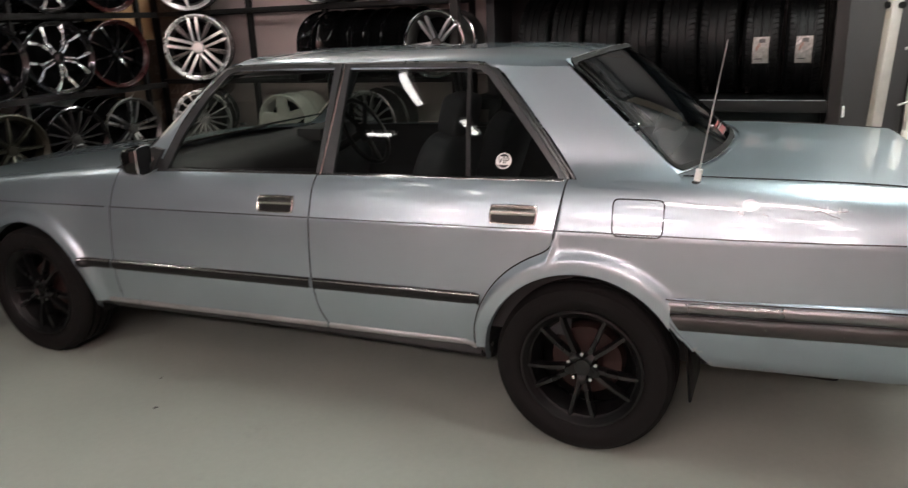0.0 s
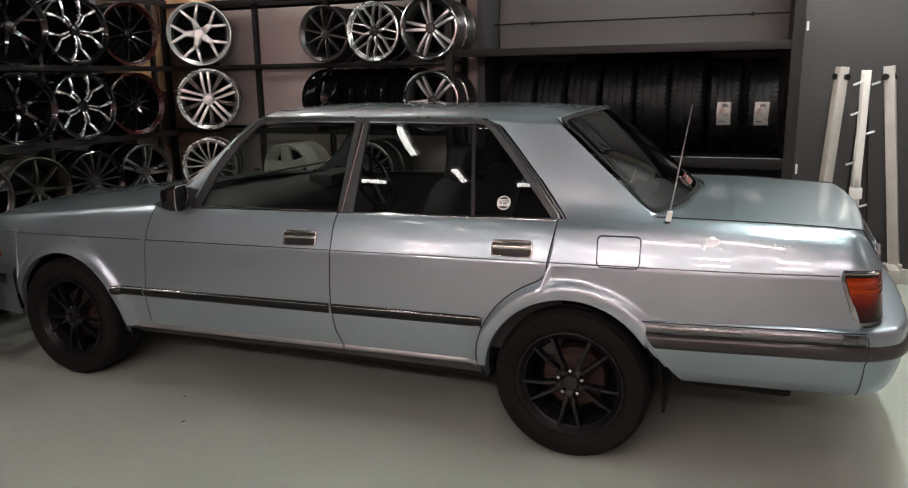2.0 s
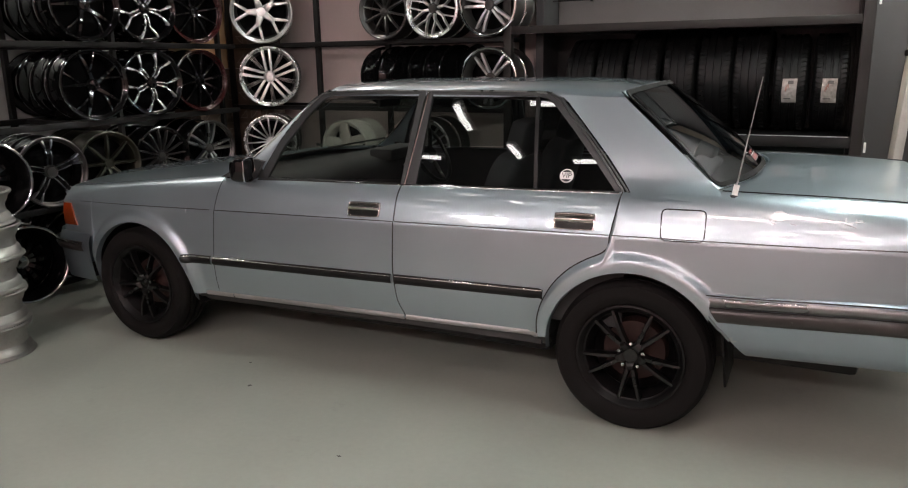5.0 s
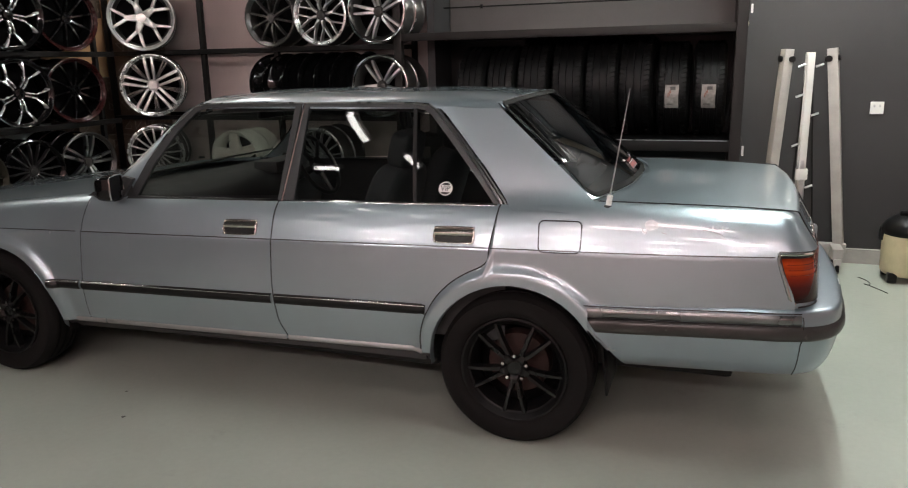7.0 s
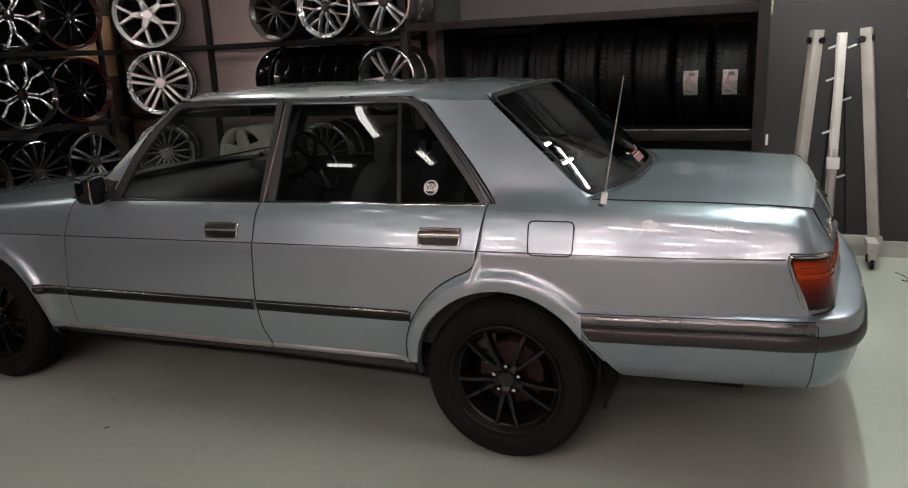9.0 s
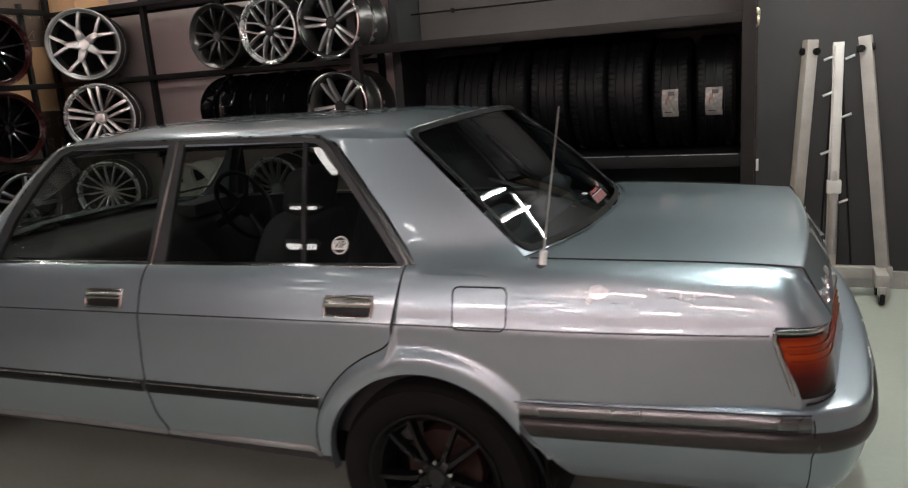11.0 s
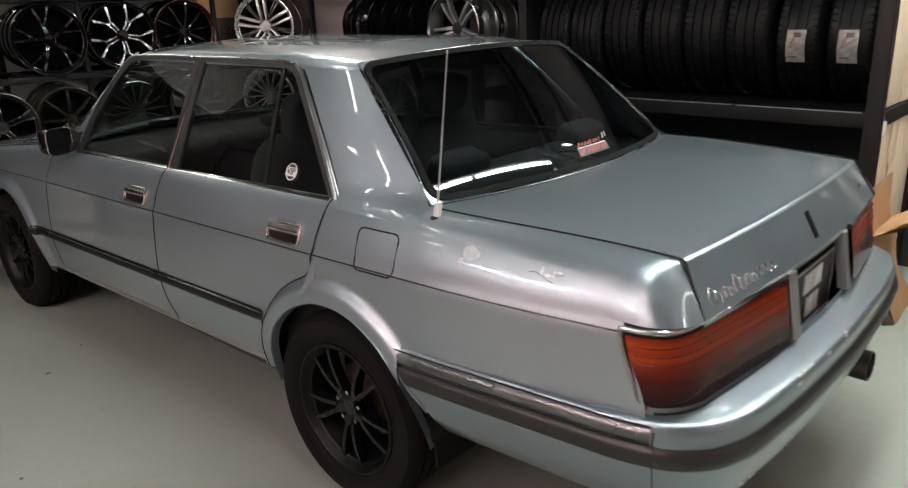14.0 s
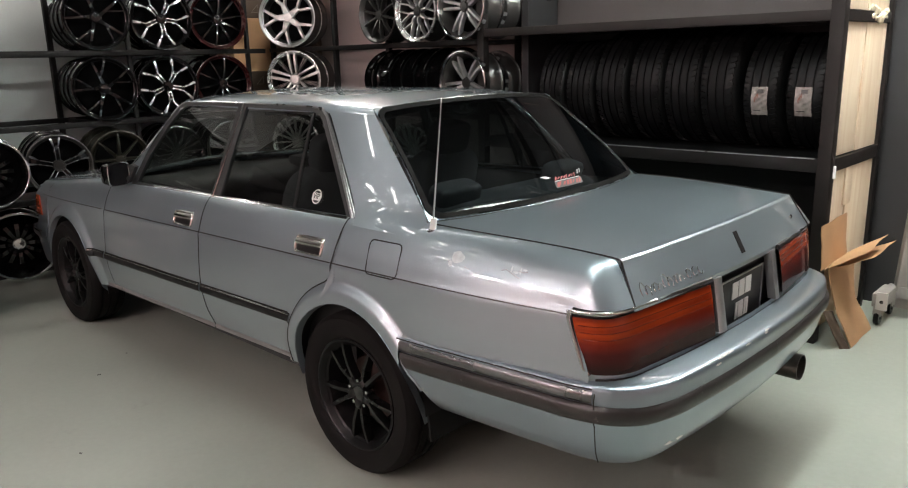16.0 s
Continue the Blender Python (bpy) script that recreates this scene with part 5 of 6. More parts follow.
part("backrest", cushion(bmesh.new(), pose(0.03, 0, 0.76, 0, 22, 0), 1.32, 0.56, 0.16), SEATCLOTH, rseat)
for sy in (-0.36, 0.36):
    part("headrest", cushion(bmesh.new(), pose(0.10, sy, 1.03, 0, 16, 0), 0.24, 0.12, 0.10), SEATCLOTH, rseat)
part("inner_mirror", boxed(-1.60, -1.575, -0.11, 0.11, 1.27, 1.325, 0.01), TRIM, CAR)


# ---- wheels ----
def tyre_profile(R, r, w):
    """A closed (radius, height) outline of a tyre, height along its axle, with three tread grooves."""
    h = w / 2
    p = [(r, -h * 0.80), (r + 0.012, -h * 0.92), (lerp(r, R, 0.45), -h), (lerp(r, R, 0.80), -h * 0.95), (R - 0.012, -h * 0.84), (R - 0.003, -h * 0.74)]
    for g in (-0.42, 0.0, 0.42):
        p += [(R, h * g - 0.0075), (R - 0.009, h * g - 0.0065), (R - 0.009, h * g + 0.0065), (R, h * g + 0.0075)]
    p += [(R - 0.003, h * 0.74), (R - 0.012, h * 0.84), (lerp(r, R, 0.80), h * 0.95), (lerp(r, R, 0.45), h), (r + 0.012, h * 0.92), (r, h * 0.80)]
    return p


def arm(bm, r0, r1, w0, w1, z0, z1, thick, ang=0.0, skew=0.0, nseg=6):
    """A straight wheel spoke from radius r0 to r1, z the height of its face, with a rounded back."""
    p0, p1 = Vector((r0 * math.cos(ang), r0 * math.sin(ang))), Vector((r1 * math.cos(ang + skew), r1 * math.sin(ang + skew)))
    side_way = Vector((-(p1 - p0).y, (p1 - p0).x)).normalized()
    rings = []
    for i in range(nseg + 1):
        t = i / nseg
        p = p0.lerp(p1, t)
        w = lerp(w0, w1, t) / 2
        z = lerp(z0, z1, t) + 0.012 * math.sin(math.pi * t)
        sec = [(-w, -thick), (-w, -thick * 0.3), (-w * 0.7, 0), (w * 0.7, 0), (w, -thick * 0.3), (w, -thick)]
        rings.append([bm.verts.new((p.x + y * side_way.x, p.y + y * side_way.y, z + dz)) for y, dz in sec])
    for a, b in zip(rings, rings[1:]):
        for k in range(6):
            bm.faces.new((a[k], a[(k + 1) % 6], b[(k + 1) % 6], b[k]))
    bm.faces.new(rings[0])
    bm.faces.new(list(reversed(rings[-1])))
    return bm


def both(*arms):
    """The arms and their mirror images across the spoke's middle."""
    return [a for a in arms] + [(r0, r1, w0, w1, -a0, -sk) for r0, r1, w0, w1, a0, sk in arms]


def wheel_style(style):
    """One spoke of a wheel style, for a rim of radius 1: number of spokes, its arms, and the arms of the darker web behind it."""
    return {
        "y5": (5, [(0.12, 0.50, 0.26, 0.15, 0, 0)] + both((0.42, 0.95, 0.11, 0.085, 0.05, 0.27)), []),
        "car": (5, [(0.10, 0.30, 0.24, 0.12, 0, 0)] + both((0.13, 0.94, 0.10, 0.070, 0.10, 0.12)), []),
        "double5": (5, both((0.16, 0.54, 0.045, 0.05, 0.30, -0.19), (0.50, 0.96, 0.05, 0.085, 0.11, 0.22)), [(0.16, 0.56, 0.20, 0.15, 0, 0)] + both((0.50, 0.95, 0.08, 0.11, 0.10, 0.21))),
        "tip5": (5, both((0.58, 0.96, 0.03, 0.075, 0.09, 0.06), (0.20, 0.60, 0.02, 0.03, 0.30, -0.19)), [(0.14, 0.95, 0.20, 0.22, 0, 0)]),
        "twin5": (5, both((0.16, 0.93, 0.11, 0.10, 0.30, -0.15)), []),
        "star5": (5, [(0.14, 0.93, 0.22, 0.15, 0, 0)], []),
        "split5": (5, both((0.20, 0.95, 0.085, 0.11, 0.44, -0.31)), both((0.20, 0.90, 0.05, 0.06, 0.60, -0.03))),
        "mesh8": (8, [(0.16, 0.45, 0.10, 0.085, 0, 0)] + both((0.41, 0.95, 0.06, 0.05, 0.02, 0.24)), []),
        "ten": (10, [(0.16, 0.93, 0.085, 0.065, 0, 0)], []),
        "multi16": (16, [(0.18, 0.93, 0.055, 0.045, 0, 0)], []),
        "eight": (8, [(0.16, 0.93, 0.12, 0.07, 0, 0)], []),
        "swirl5": (5, [(0.14, 0.93, 0.15, 0.07, 0, 0.22), (0.40, 0.93, 0.08, 0.06, 0.06, -0.28)], []),
        "holes5": (5, [(0.18, 0.93, 0.52, 0.34, 0, 0)], []),
        "dish": (12, [(0.14, 0.62, 0.13, 0.17, 0, 0)], []),
    }[style]


def alloy(parent, R, width, style, face, barrel, lip=None, cap=None, dish=0.0, turn=0.0):
    """Rim parts with the axle along local z and the face towards +z."""
    h = width / 2
    part("barrel", lathe(bmesh.new(), [(R, -h), (R - 0.006, -h + 0.004), (R - 0.016, -h + 0.02), (R - 0.022, -h * 0.4), (R - 0.05, -h * 0.1), (R - 0.05, h * 0.25), (R - 0.026, h * 0.6), (R - 0.020, h - 0.02), (R - 0.004, h - 0.006), (R, h)], 40), barrel, parent)
    part("rim_lip", lathe(bmesh.new(), [(R + 0.001, h - 0.014), (R + 0.002, h), (R - 0.006, h + 0.002), (R - 0.012, h - 0.002), (R - 0.020, h - 0.022 - dish), (R - 0.030, h - 0.028 - dish)], 40), lip or face, parent)
    # near-black disc stands in for the shade deep inside the rim
    part("barrel_shade_disc", lathe(bmesh.new(), [(R - 0.03, -h * 0.55), (R * 0.4, -h * 0.62), (0.001, -h * 0.62)], 24), DULLBLACK, parent)
    n, arms, webs = wheel_style(style)
    first = None
    back = None
    for i in range(n):
        if first is None:
            bm = bmesh.new()
            for r0, r1, w0, w1, a0, sk in arms:
                arm(bm, r0 * R, r1 * R, w0 * R, w1 * R, h - 0.030 - dish, h - 0.022 - dish, 0.034, a0, sk)
            ob = part("spoke", bm, face, parent)
            first = ob.data
        else:
            ob = new("spoke", first)
            ob.parent = parent
        ob.rotation_euler = (0, 0, 2 * math.pi * i / n + math.pi / 2 + turn)
        if webs:
            if back is None:
                bm = bmesh.new()
                for r0, r1, w0, w1, a0, sk in webs:
                    arm(bm, r0 * R, r1 * R, w0 * R, w1 * R, h - 0.038 - dish, h - 0.030 - dish, 0.030, a0, sk)
                ob = part("spoke_web", bm, barrel, parent)
                back = ob.data
            else:
                ob = new("spoke_web", back)
                ob.parent = parent
            ob.rotation_euler = (0, 0, 2 * math.pi * i / n + math.pi / 2 + turn)
    part("hub", lathe(bmesh.new(), [(0.19 * R, h - 0.07 - dish), (0.20 * R, h - 0.036 - dish), (0.17 * R, h - 0.026 - dish), (0.14 * R, h - 0.030 - dish), (0.13 * R, h - 0.024 - dish), (0.001, h - 0.022 - dish)], 24), cap or face, parent)


def road_wheel(x, y, z, sg):
    w = part("wheel", lathe(bmesh.new(), tyre_profile(0.322, 0.222, 0.215), 64), DUSTYRUBBER, CAR, "black multi-spoke alloy wheel with a dusty tyre")
    w.name = "wheel"
    w.matrix_basis = pose(x, y, z, 90 if sg < 0 else -90, 0, 0)
    alloy(w, 0.222, 0.19, "car", WHEELBLACK, SATINBLACK, SATINBLACK, GLOSSBLACK, turn=math.pi / 5)
    part("brake_drum", lathe(bmesh.new(), [(0.001, 0.0), (0.128, 0.0), (0.134, -0.02), (0.134, -0.07)], 28), RUST, w, "rusty brake drum")
    for k in range(5):
        bm = bmesh.new()
        a = 2 * math.pi * k / 5 + math.pi / 2
        rod(bm, (0.052 * math.cos(a), 0.052 * math.sin(a), 0.04), (0.052 * math.cos(a), 0.052 * math.sin(a), 0.074), 0.0075, 6)
        part("wheel_nut", bm, CHROME, w, "bright wheel nut")


for sgn in (-1, 1):
    road_wheel(0.0, sgn * 0.745, 0.322, sgn)
    road_wheel(-2.73, sgn * 0.765, 0.322, sgn)


# ---- wheel racks ----
def rack_frame(name, label, posts, shelves, beams=()):
    t = thing(name, 0, 0, 0, label, "rack")
    for p in posts:
        part("post", boxed(*p, 0.003), RACK, t)
    for s in shelves:
        part("shelf_beam", boxed(*s, 0.003), RACK, t)
    return t


SHELF = (0.10, 0.61, 1.15, 1.68)
# rack along the west wall
posts = [(-4.02, -3.98, y - 0.015, y + 0.015, 0.0, 2.24) for y in (-3.0, -1.405, 0.228, 1.30)] + [(-4.74, -4.70, y - 0.02, y + 0.02, 0.0, 2.24) for y in (-3.0, -1.55, -0.10, 1.30)]
sh = []
for z in SHELF + (2.2,):
    sh += [(-3.98, -3.94, -3.0, 1.45, z - 0.04, z), (-4.66, -4.62, -3.0, 1.45, z - 0.04, z)]
    sh += [(-4.70, -3.98, y + 0.021, y + 0.05, z - 0.04, z - 0.005) for y in (-3.0, -1.55, -0.10)]
rack_frame("wheel_rack", "black steel rack full of alloy wheels along the grey wall", posts, sh)
# rack along the north wall
posts = [(x - 0.02, x + 0.02, 1.72, 1.76, 0.0, 3.0) for x in (-4.25, -3.29, -2.60)] + [(x - 0.02, x + 0.02, 2.14, 2.18, 0.0, 3.0) for x in (-4.25, -1.60)]
sh = []
for z in SHELF + (2.2,):
    sh += [(-4.20, -1.56, 1.66, 1.70, z - 0.03, z + 0.005), (-4.20, -1.56, 2.08, 2.12, z - 0.03, z + 0.005)]
NR = rack_frame("wheel_rack", "black steel rack with sets of alloy wheels before the pinkish wall", posts, sh)
# unseen top deck, added to shade the wheels below it
for z in (2.2,):
    part("rack_shade_deck", boxed(-4.20, -1.56, 1.70, 2.08, z - 0.012, z - 0.004), RACK, NR)

MADE = {}


def wheel_set(style, face, barrel, lip, cap, R, width, dish, label, category="alloy wheel"):
    key = label
    if key not in MADE:
        t = thing("alloy_wheel", 0, 0, -30, label, category, "wheels on the racks")
        alloy(t, R, width, style, face, barrel, lip, cap, dish)
        MADE[key] = [t, False]
    return MADE[key]


def place(entry, m):
    if not entry[1]:
        entry[1] = True
        entry[0].matrix_basis = m
        return entry[0]
    return copy_thing(entry[0], m)


K = {
    "star": ("double5", SILVER, GLOSSBLACK, GLOSSBLACK, GLOSSBLACK, 0.240, 0.20, 0.0, "black alloy wheel with a machined five-spoke face on the rack"),
    "black": ("swirl5", GLOSSBLACK, GLOSSBLACK, GLOSSBLACK, GLOSSBLACK, 0.240, 0.21, 0.0, "glossy black alloy wheel on the rack"),
    "redlip": ("ten", GLOSSBLACK, GLOSSBLACK, REDLIP, GLOSSBLACK, 0.240, 0.21, 0.0, "black alloy wheel with a red lip on the rack"),
    "five": ("tip5", GLOSSBLACK, GLOSSBLACK, GLOSSBLACK, GUNMETAL, 0.245, 0.20, 0.01, "black five-spoke alloy wheel with a grey cap on the rack"),
    "grey5": ("twin5", DARKCHROME, GLOSSBLACK, GUNMETAL, GUNMETAL, 0.230, 0.19, 0.0, "grey five-spoke alloy wheel on the rack"),
    "thin": ("multi16", GUNMETAL, GLOSSBLACK, GLOSSBLACK, GUNMETAL, 0.225, 0.19, 0.0, "dark alloy wheel with thin spokes on the rack"),
    "olive": ("eight", BRONZE, BRONZE, BRONZE, BRONZE, 0.228, 0.19, 0.0, "dark bronze eight-spoke alloy wheel on the rack"),
    "tips": ("tip5", DARKCHROME, GLOSSBLACK, GUNMETAL, GUNMETAL, 0.232, 0.20, 0.0, "black alloy wheel with a polished lip on the rack"),
    "dish": ("dish", GLOSSBLACK, GLOSSBLACK, CHROME, CHROME, 0.240, 0.22, 0.085, "black deep-dish wheel with a chrome lip and centre"),
    "bigY": ("y5", WHEELSILVER, GUNMETAL, WHEELSILVER, WHEELSILVER, 0.255, 0.20, 0.0, "bright silver Y-spoke alloy wheel on the rack"),
    "split": ("split5", WHEELSILVER, GUNMETAL, SILVER, WHEELSILVER, 0.250, 0.20, 0.0, "machined silver split-spoke alloy wheel on the rack"),
    "fan": ("multi16", WHEELSILVER, GUNMETAL, SILVER, SATIN, 0.230, 0.19, 0.0, "silver many-spoke alloy wheel on the rack"),
    "gun10": ("ten", GUNMETAL, GUNMETAL, GUNMETAL, GUNMETAL, 0.215, 0.19, 0.0, "gunmetal ten-spoke alloy wheel on the rack"),
    "mesh": ("mesh8", WHEELSILVER, GUNMETAL, SILVER, GUNMETAL, 0.218, 0.19, 0.0, "silver mesh alloy wheel on the rack"),
    "chrome5": ("twin5", SATIN, GUNMETAL, CHROME, GUNMETAL, 0.226, 0.20, 0.02, "five-spoke alloy wheel with a chrome lip on the rack"),
    "white": ("holes5", WHITEWHEEL, WHITEWHEEL, WHITEWHEEL, WHITEWHEEL, 0.215, 0.18, 0.0, "white five-hole alloy wheel on the rack"),
}


def west(kind, y, row, depth=3, x=-3.90, turn=-12, spin=0, lean=0):
    """A set of wheels on the west rack, one behind the other, faces to the room."""
    e = wheel_set(*K[kind])
    R, w = K[kind][5], K[kind][6]
    for k in range(depth):
        m = pose(x, y, SHELF[row] + R + 0.001) @ pose(0, 0, 0, 0, 0, turn) @ pose(-w / 2 - k * (w + 0.006), 0, 0) @ pose(0, 0, 0, 0, 90, 0) @ pose(0, 0, 0, 0, 0, spin + 23 * k)
        place(e, m)


def north(kind, x, row, depth=2, y=1.55, spin=0, turn=0):
    e = wheel_set(*K[kind])
    R, w = K[kind][5], K[kind][6]
    for k in range(depth):
        m = pose(x, y, SHELF[row] + R + 0.006) @ pose(0, 0, 0, 0, 0, turn) @ pose(0, w / 2 + k * (w + 0.006), 0) @ pose(0, 0, 0, 90, 0, 0) @ pose(0, 0, 0, 0, 0, spin + 17 * k)
        place(e, m)


for row in (2, 3):
    west("redlip", 0.985, row, spin=10)
    west("star", 0.485, row, spin=-12)
    west("black", -0.03, row, 4, spin=25)
    west("five", -1.13, row, spin=0)
    west("black", -1.68, row, spin=40)
    west("five", -2.2, row, spin=15)
west("grey5", 1.02, 1, spin=8)
west("thin", 0.51, 1, spin=4)
west("olive", 0.02, 1, spin=0)
west("tips", -0.44, 1, spin=20)
west("dish", -0.93, 1, 2, x=-3.80)
west("tips", -1.70, 1, spin=5)
west("five", -2.25, 1, spin=5)
west("dish", -0.86, 0, 2, x=-3.66)
west("five", -0.30, 0, spin=9)
west("black", -0.04 + 0.53, 0, spin=9)
west("olive", 1.00, 0, spin=9)
west("five", -1.70, 0, spin=31)
north("bigY", -3.72, 3, 2, spin=18, turn=36)
north("split", -3.68, 2, 2, spin=5, turn=34)
north("fan", -3.72, 1, 2, spin=3, turn=30)
north("white", -2.95, 1, 2, spin=5)
north("fan", -2.20, 1, 2, spin=9)
north("gun10", -2.55, 3, 2, y=1.58, spin=6)
north("mesh", -2.12, 3, 2, y=1.58, spin=11)
north("chrome5", -1.66, 3, 2, y=1.58, spin=12)
north("chrome5", -1.655, 2, 2, y=1.58, spin=30)
for i in range(6):
    e = wheel_set(*K["black"])
    place(e, pose(-2.62 + 0.138 * i, 1.82, SHELF[2] + 0.246) @ pose(0, 0, 0, 0, -90, -28 if i == 0 else -12) @ pose(0, 0, 0, 0, 0, 15 * i))


# bare rims stacked on the floor
def stack_rim(z, first=[None]):
    if first[0] is None:
        t = thing("bare_wheel_rim", 0, 0, 0, "bare grey steel wheel rim in a stack on the floor", "wheel rim", "stacked bare rims")
        part("barrel", lathe(bmesh.new(), [(0.205, 0), (0.212, 0.004), (0.210, 0.014), (0.196, 0.022), (0.190, 0.05), (0.176, 0.062), (0.172, 0.10), (0.186, 0.125), (0.194, 0.150), (0.208, 0.160), (0.212, 0.172), (0.205, 0.178), (0.188, 0.172), (0.165, 0.10), (0.185, 0.02), (0.205, 0)], 48), STEEL, t)
        part("disc", lathe(bmesh.new(), [(0.170, 0.07), (0.12, 0.10), (0.06, 0.085), (0.032, 0.09), (0.03, 0.06)], 32), STEEL, t)
        first[0] = t
        t.matrix_basis = pose(-3.34, -1.36, z)
        return
    random.seed(int(z * 1000))
    copy_thing(first[0], pose(-3.34 + random.uniform(-0.012, 0.012), -1.36 + random.uniform(-0.012, 0.012), z, 0, 0, random.uniform(0, 90)))


for k in range(5):
    stack_rim(0.001 + 0.179 * k)


# printed cartons in the corner
def carton(x, y, z, w, d, h, dark, rz=0):
    t = thing("carton", x, y, z, "dark printed cardboard carton with triangle pattern" if dark else "plain brown cardboard carton", "box", "cartons in the corner", rz=rz)
    part("box_body", boxed(-w / 2, w / 2, -d / 2, d / 2, 0, h, 0.004), DARKCARD if dark else CARD, t)
    bm = bmesh.new()
    if dark:
        for face in (0, 1):
            for i in range(3):
                for j in range(3):
                    s = 0.075
                    cx, cz = (i - 1) * w / 3.2, h * (j + 0.5) / 3
                    up = 1 if (i + j) % 2 else -1
                    tri = [(-s * 0.5, -s * 0.45 * up), (s * 0.5, -s * 0.45 * up), (s * 0.5 * (1 if i % 2 else -1), s * 0.5 * up)]
                    for (a0, b0), (a1, b1) in zip(tri, tri[1:] + tri[:1]):
                        if face == 0:
                            p, q = (cx + a0, -d / 2 - 0.001, cz + b0), (cx + a1, -d / 2 - 0.001, cz + b1)
                        else:
                            p, q = (w / 2 + 0.001, (i - 1) * d / 3.2 + a0, cz + b0), (w / 2 + 0.001, (i - 1) * d / 3.2 + a1, cz + b1)
                        rod(bm, p, q, 0.0022, 4)
        part("printed_triangles", bm, CARTONINK, t)["kind"] = "stuff"
    else:
        box(bm, -0.03, 0.03, -d / 2 - 0.0015, -d / 2, 0.0, h)
        part("parcel_tape", bm, mat("parcel_tape", (0.42, 0.30, 0.17), 0.3, vary=0.1), t)
    return t


for k in range(6):
    carton(-4.17, 1.93, 0.002 + 0.492 * k, 0.40, 0.34, 0.488, k in (0, 1, 2, 3, 5), rz=(-3, 2, -1, 3, 1, 0)[k])
for k in range(5):
    carton(-4.46, 1.60, 0.002 + 0.492 * k, 0.30, 0.50, 0.488, k != 3, rz=(2, -2, 1, 0, 2)[k])


# ---- tyre rack ----
TR = thing("tyre_rack", 0, 0, 0, "dark brown steel rack with a row of tyres and plywood end", "rack")
for x0, x1, y0, y1 in ((-1.555, -1.495, 1.64, 1.70), (0.80, 0.868, 1.64, 1.71), (-1.555, -1.495, 2.24, 2.30), (0.79, 0.815, 2.24, 2.30), (0.815, 0.868, 2.45, 2.50)):
    part("post", boxed(x0, x1, y0, y1, 0, 2.9, 0.004), RACKBROWN, TR)
for z0, z1 in ((0.935, 1.005), (1.698, 1.752), (2.62, 2.68)):
    for y0 in (1.645, 2.245):
        part("beam", boxed(-1.495, 0.80, y0, y0 + 0.05, z0, z1, 0.003), RACK if z0 < 1 else RACKBROWN, TR)
    part("end_beam", boxed(0.82, 0.866, 1.71, 2.449, z0, z1, 0.003), RACKBROWN, TR)
# deck added only to keep overhead light off the tyres
part("shade_deck", boxed(-1.49, 0.79, 1.70, 2.24, 1.72, 1.735), SATINBLACK, TR)
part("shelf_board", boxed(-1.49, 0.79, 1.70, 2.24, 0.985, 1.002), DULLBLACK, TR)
for bz, by in ((1.955, 2.20),):
    part("cross_rod", rod(bmesh.new(), (-1.49, by, bz), (0.80, by, bz), 0.0055, 8), RACK, TR)
for x in (-1.05, 0.55):
    part("rod_clip", boxed(x - 0.010, x + 0.010, 2.19, 2.21, 1.94, 1.97, 0.003), RACK, TR)
part("back_panel", boxed(-1.35, 0.80, 2.32, 2.34, 1.76, 2.60), BRACKWALL, TR, "grey back panel above the tyres")
# near-black sheet stands in for the rack's shaded depth
part("lower_panel", boxed(-1.35, 0.80, 2.32, 2.34, 0.02, 1.74), SATINBLACK, TR, "black sheet in place of the dark space behind the tyres")
for x0, x1 in ((-0.95, 0.18), (0.20, 0.785)):
    part("bright_edge", boxed(x0, x1, 1.6435, 1.652, 1.0035, 1.0075), SATIN, TR, "thin bright strip along the edge of the shelf beam")
# plywood end
for z0, z1 in ((0.06, 0.93), (1.01, 1.695), (1.756, 2.60)):
    for i, (a, b) in enumerate(((1.715, 2.077), (2.080, 2.442)) if z0 > 1 else ((1.715, 2.000), (2.006, 2.442))):
        part("plywood_board", boxed(0.825 + 0.006 * (i % 2), 0.845 + 0.006 * (i % 2), a, b, z0, z1, 0.002), PLY, TR, "pale plywood board")


# cut strip over the lower boards, torn foam under the top ones
part("plywood_strip", boxed(0.846, 0.856, 1.955, 2.075, 0.72, 0.985, 0.002), PLY, TR, "short pale strip nailed over the board joint")
bm = bmesh.new()
random.seed(77)
for k in range(26):
    y, z = random.uniform(2.10, 2.40), random.uniform(1.728, 1.775)
    m = Matrix.Translation((random.uniform(0.858, 0.872), y, z - 0.03 * (1 - abs(y - 2.25) / 0.16))) @ Matrix.Rotation(random.uniform(0, 3), 4, "X") @ Matrix.Diagonal((0.012, random.uniform(0.014, 0.032), random.uniform(0.008, 0.018), 1))
    bmesh.ops.create_icosphere(bm, subdivisions=1, radius=1, matrix=m)
for v in bm.verts:
    v.co += Vector((random.uniform(-1, 1), random.uniform(-1, 1), random.uniform(-1, 1))) * 0.003
part("torn_foam", bm, FOAM, TR, "torn pale foam hanging over the end beam")


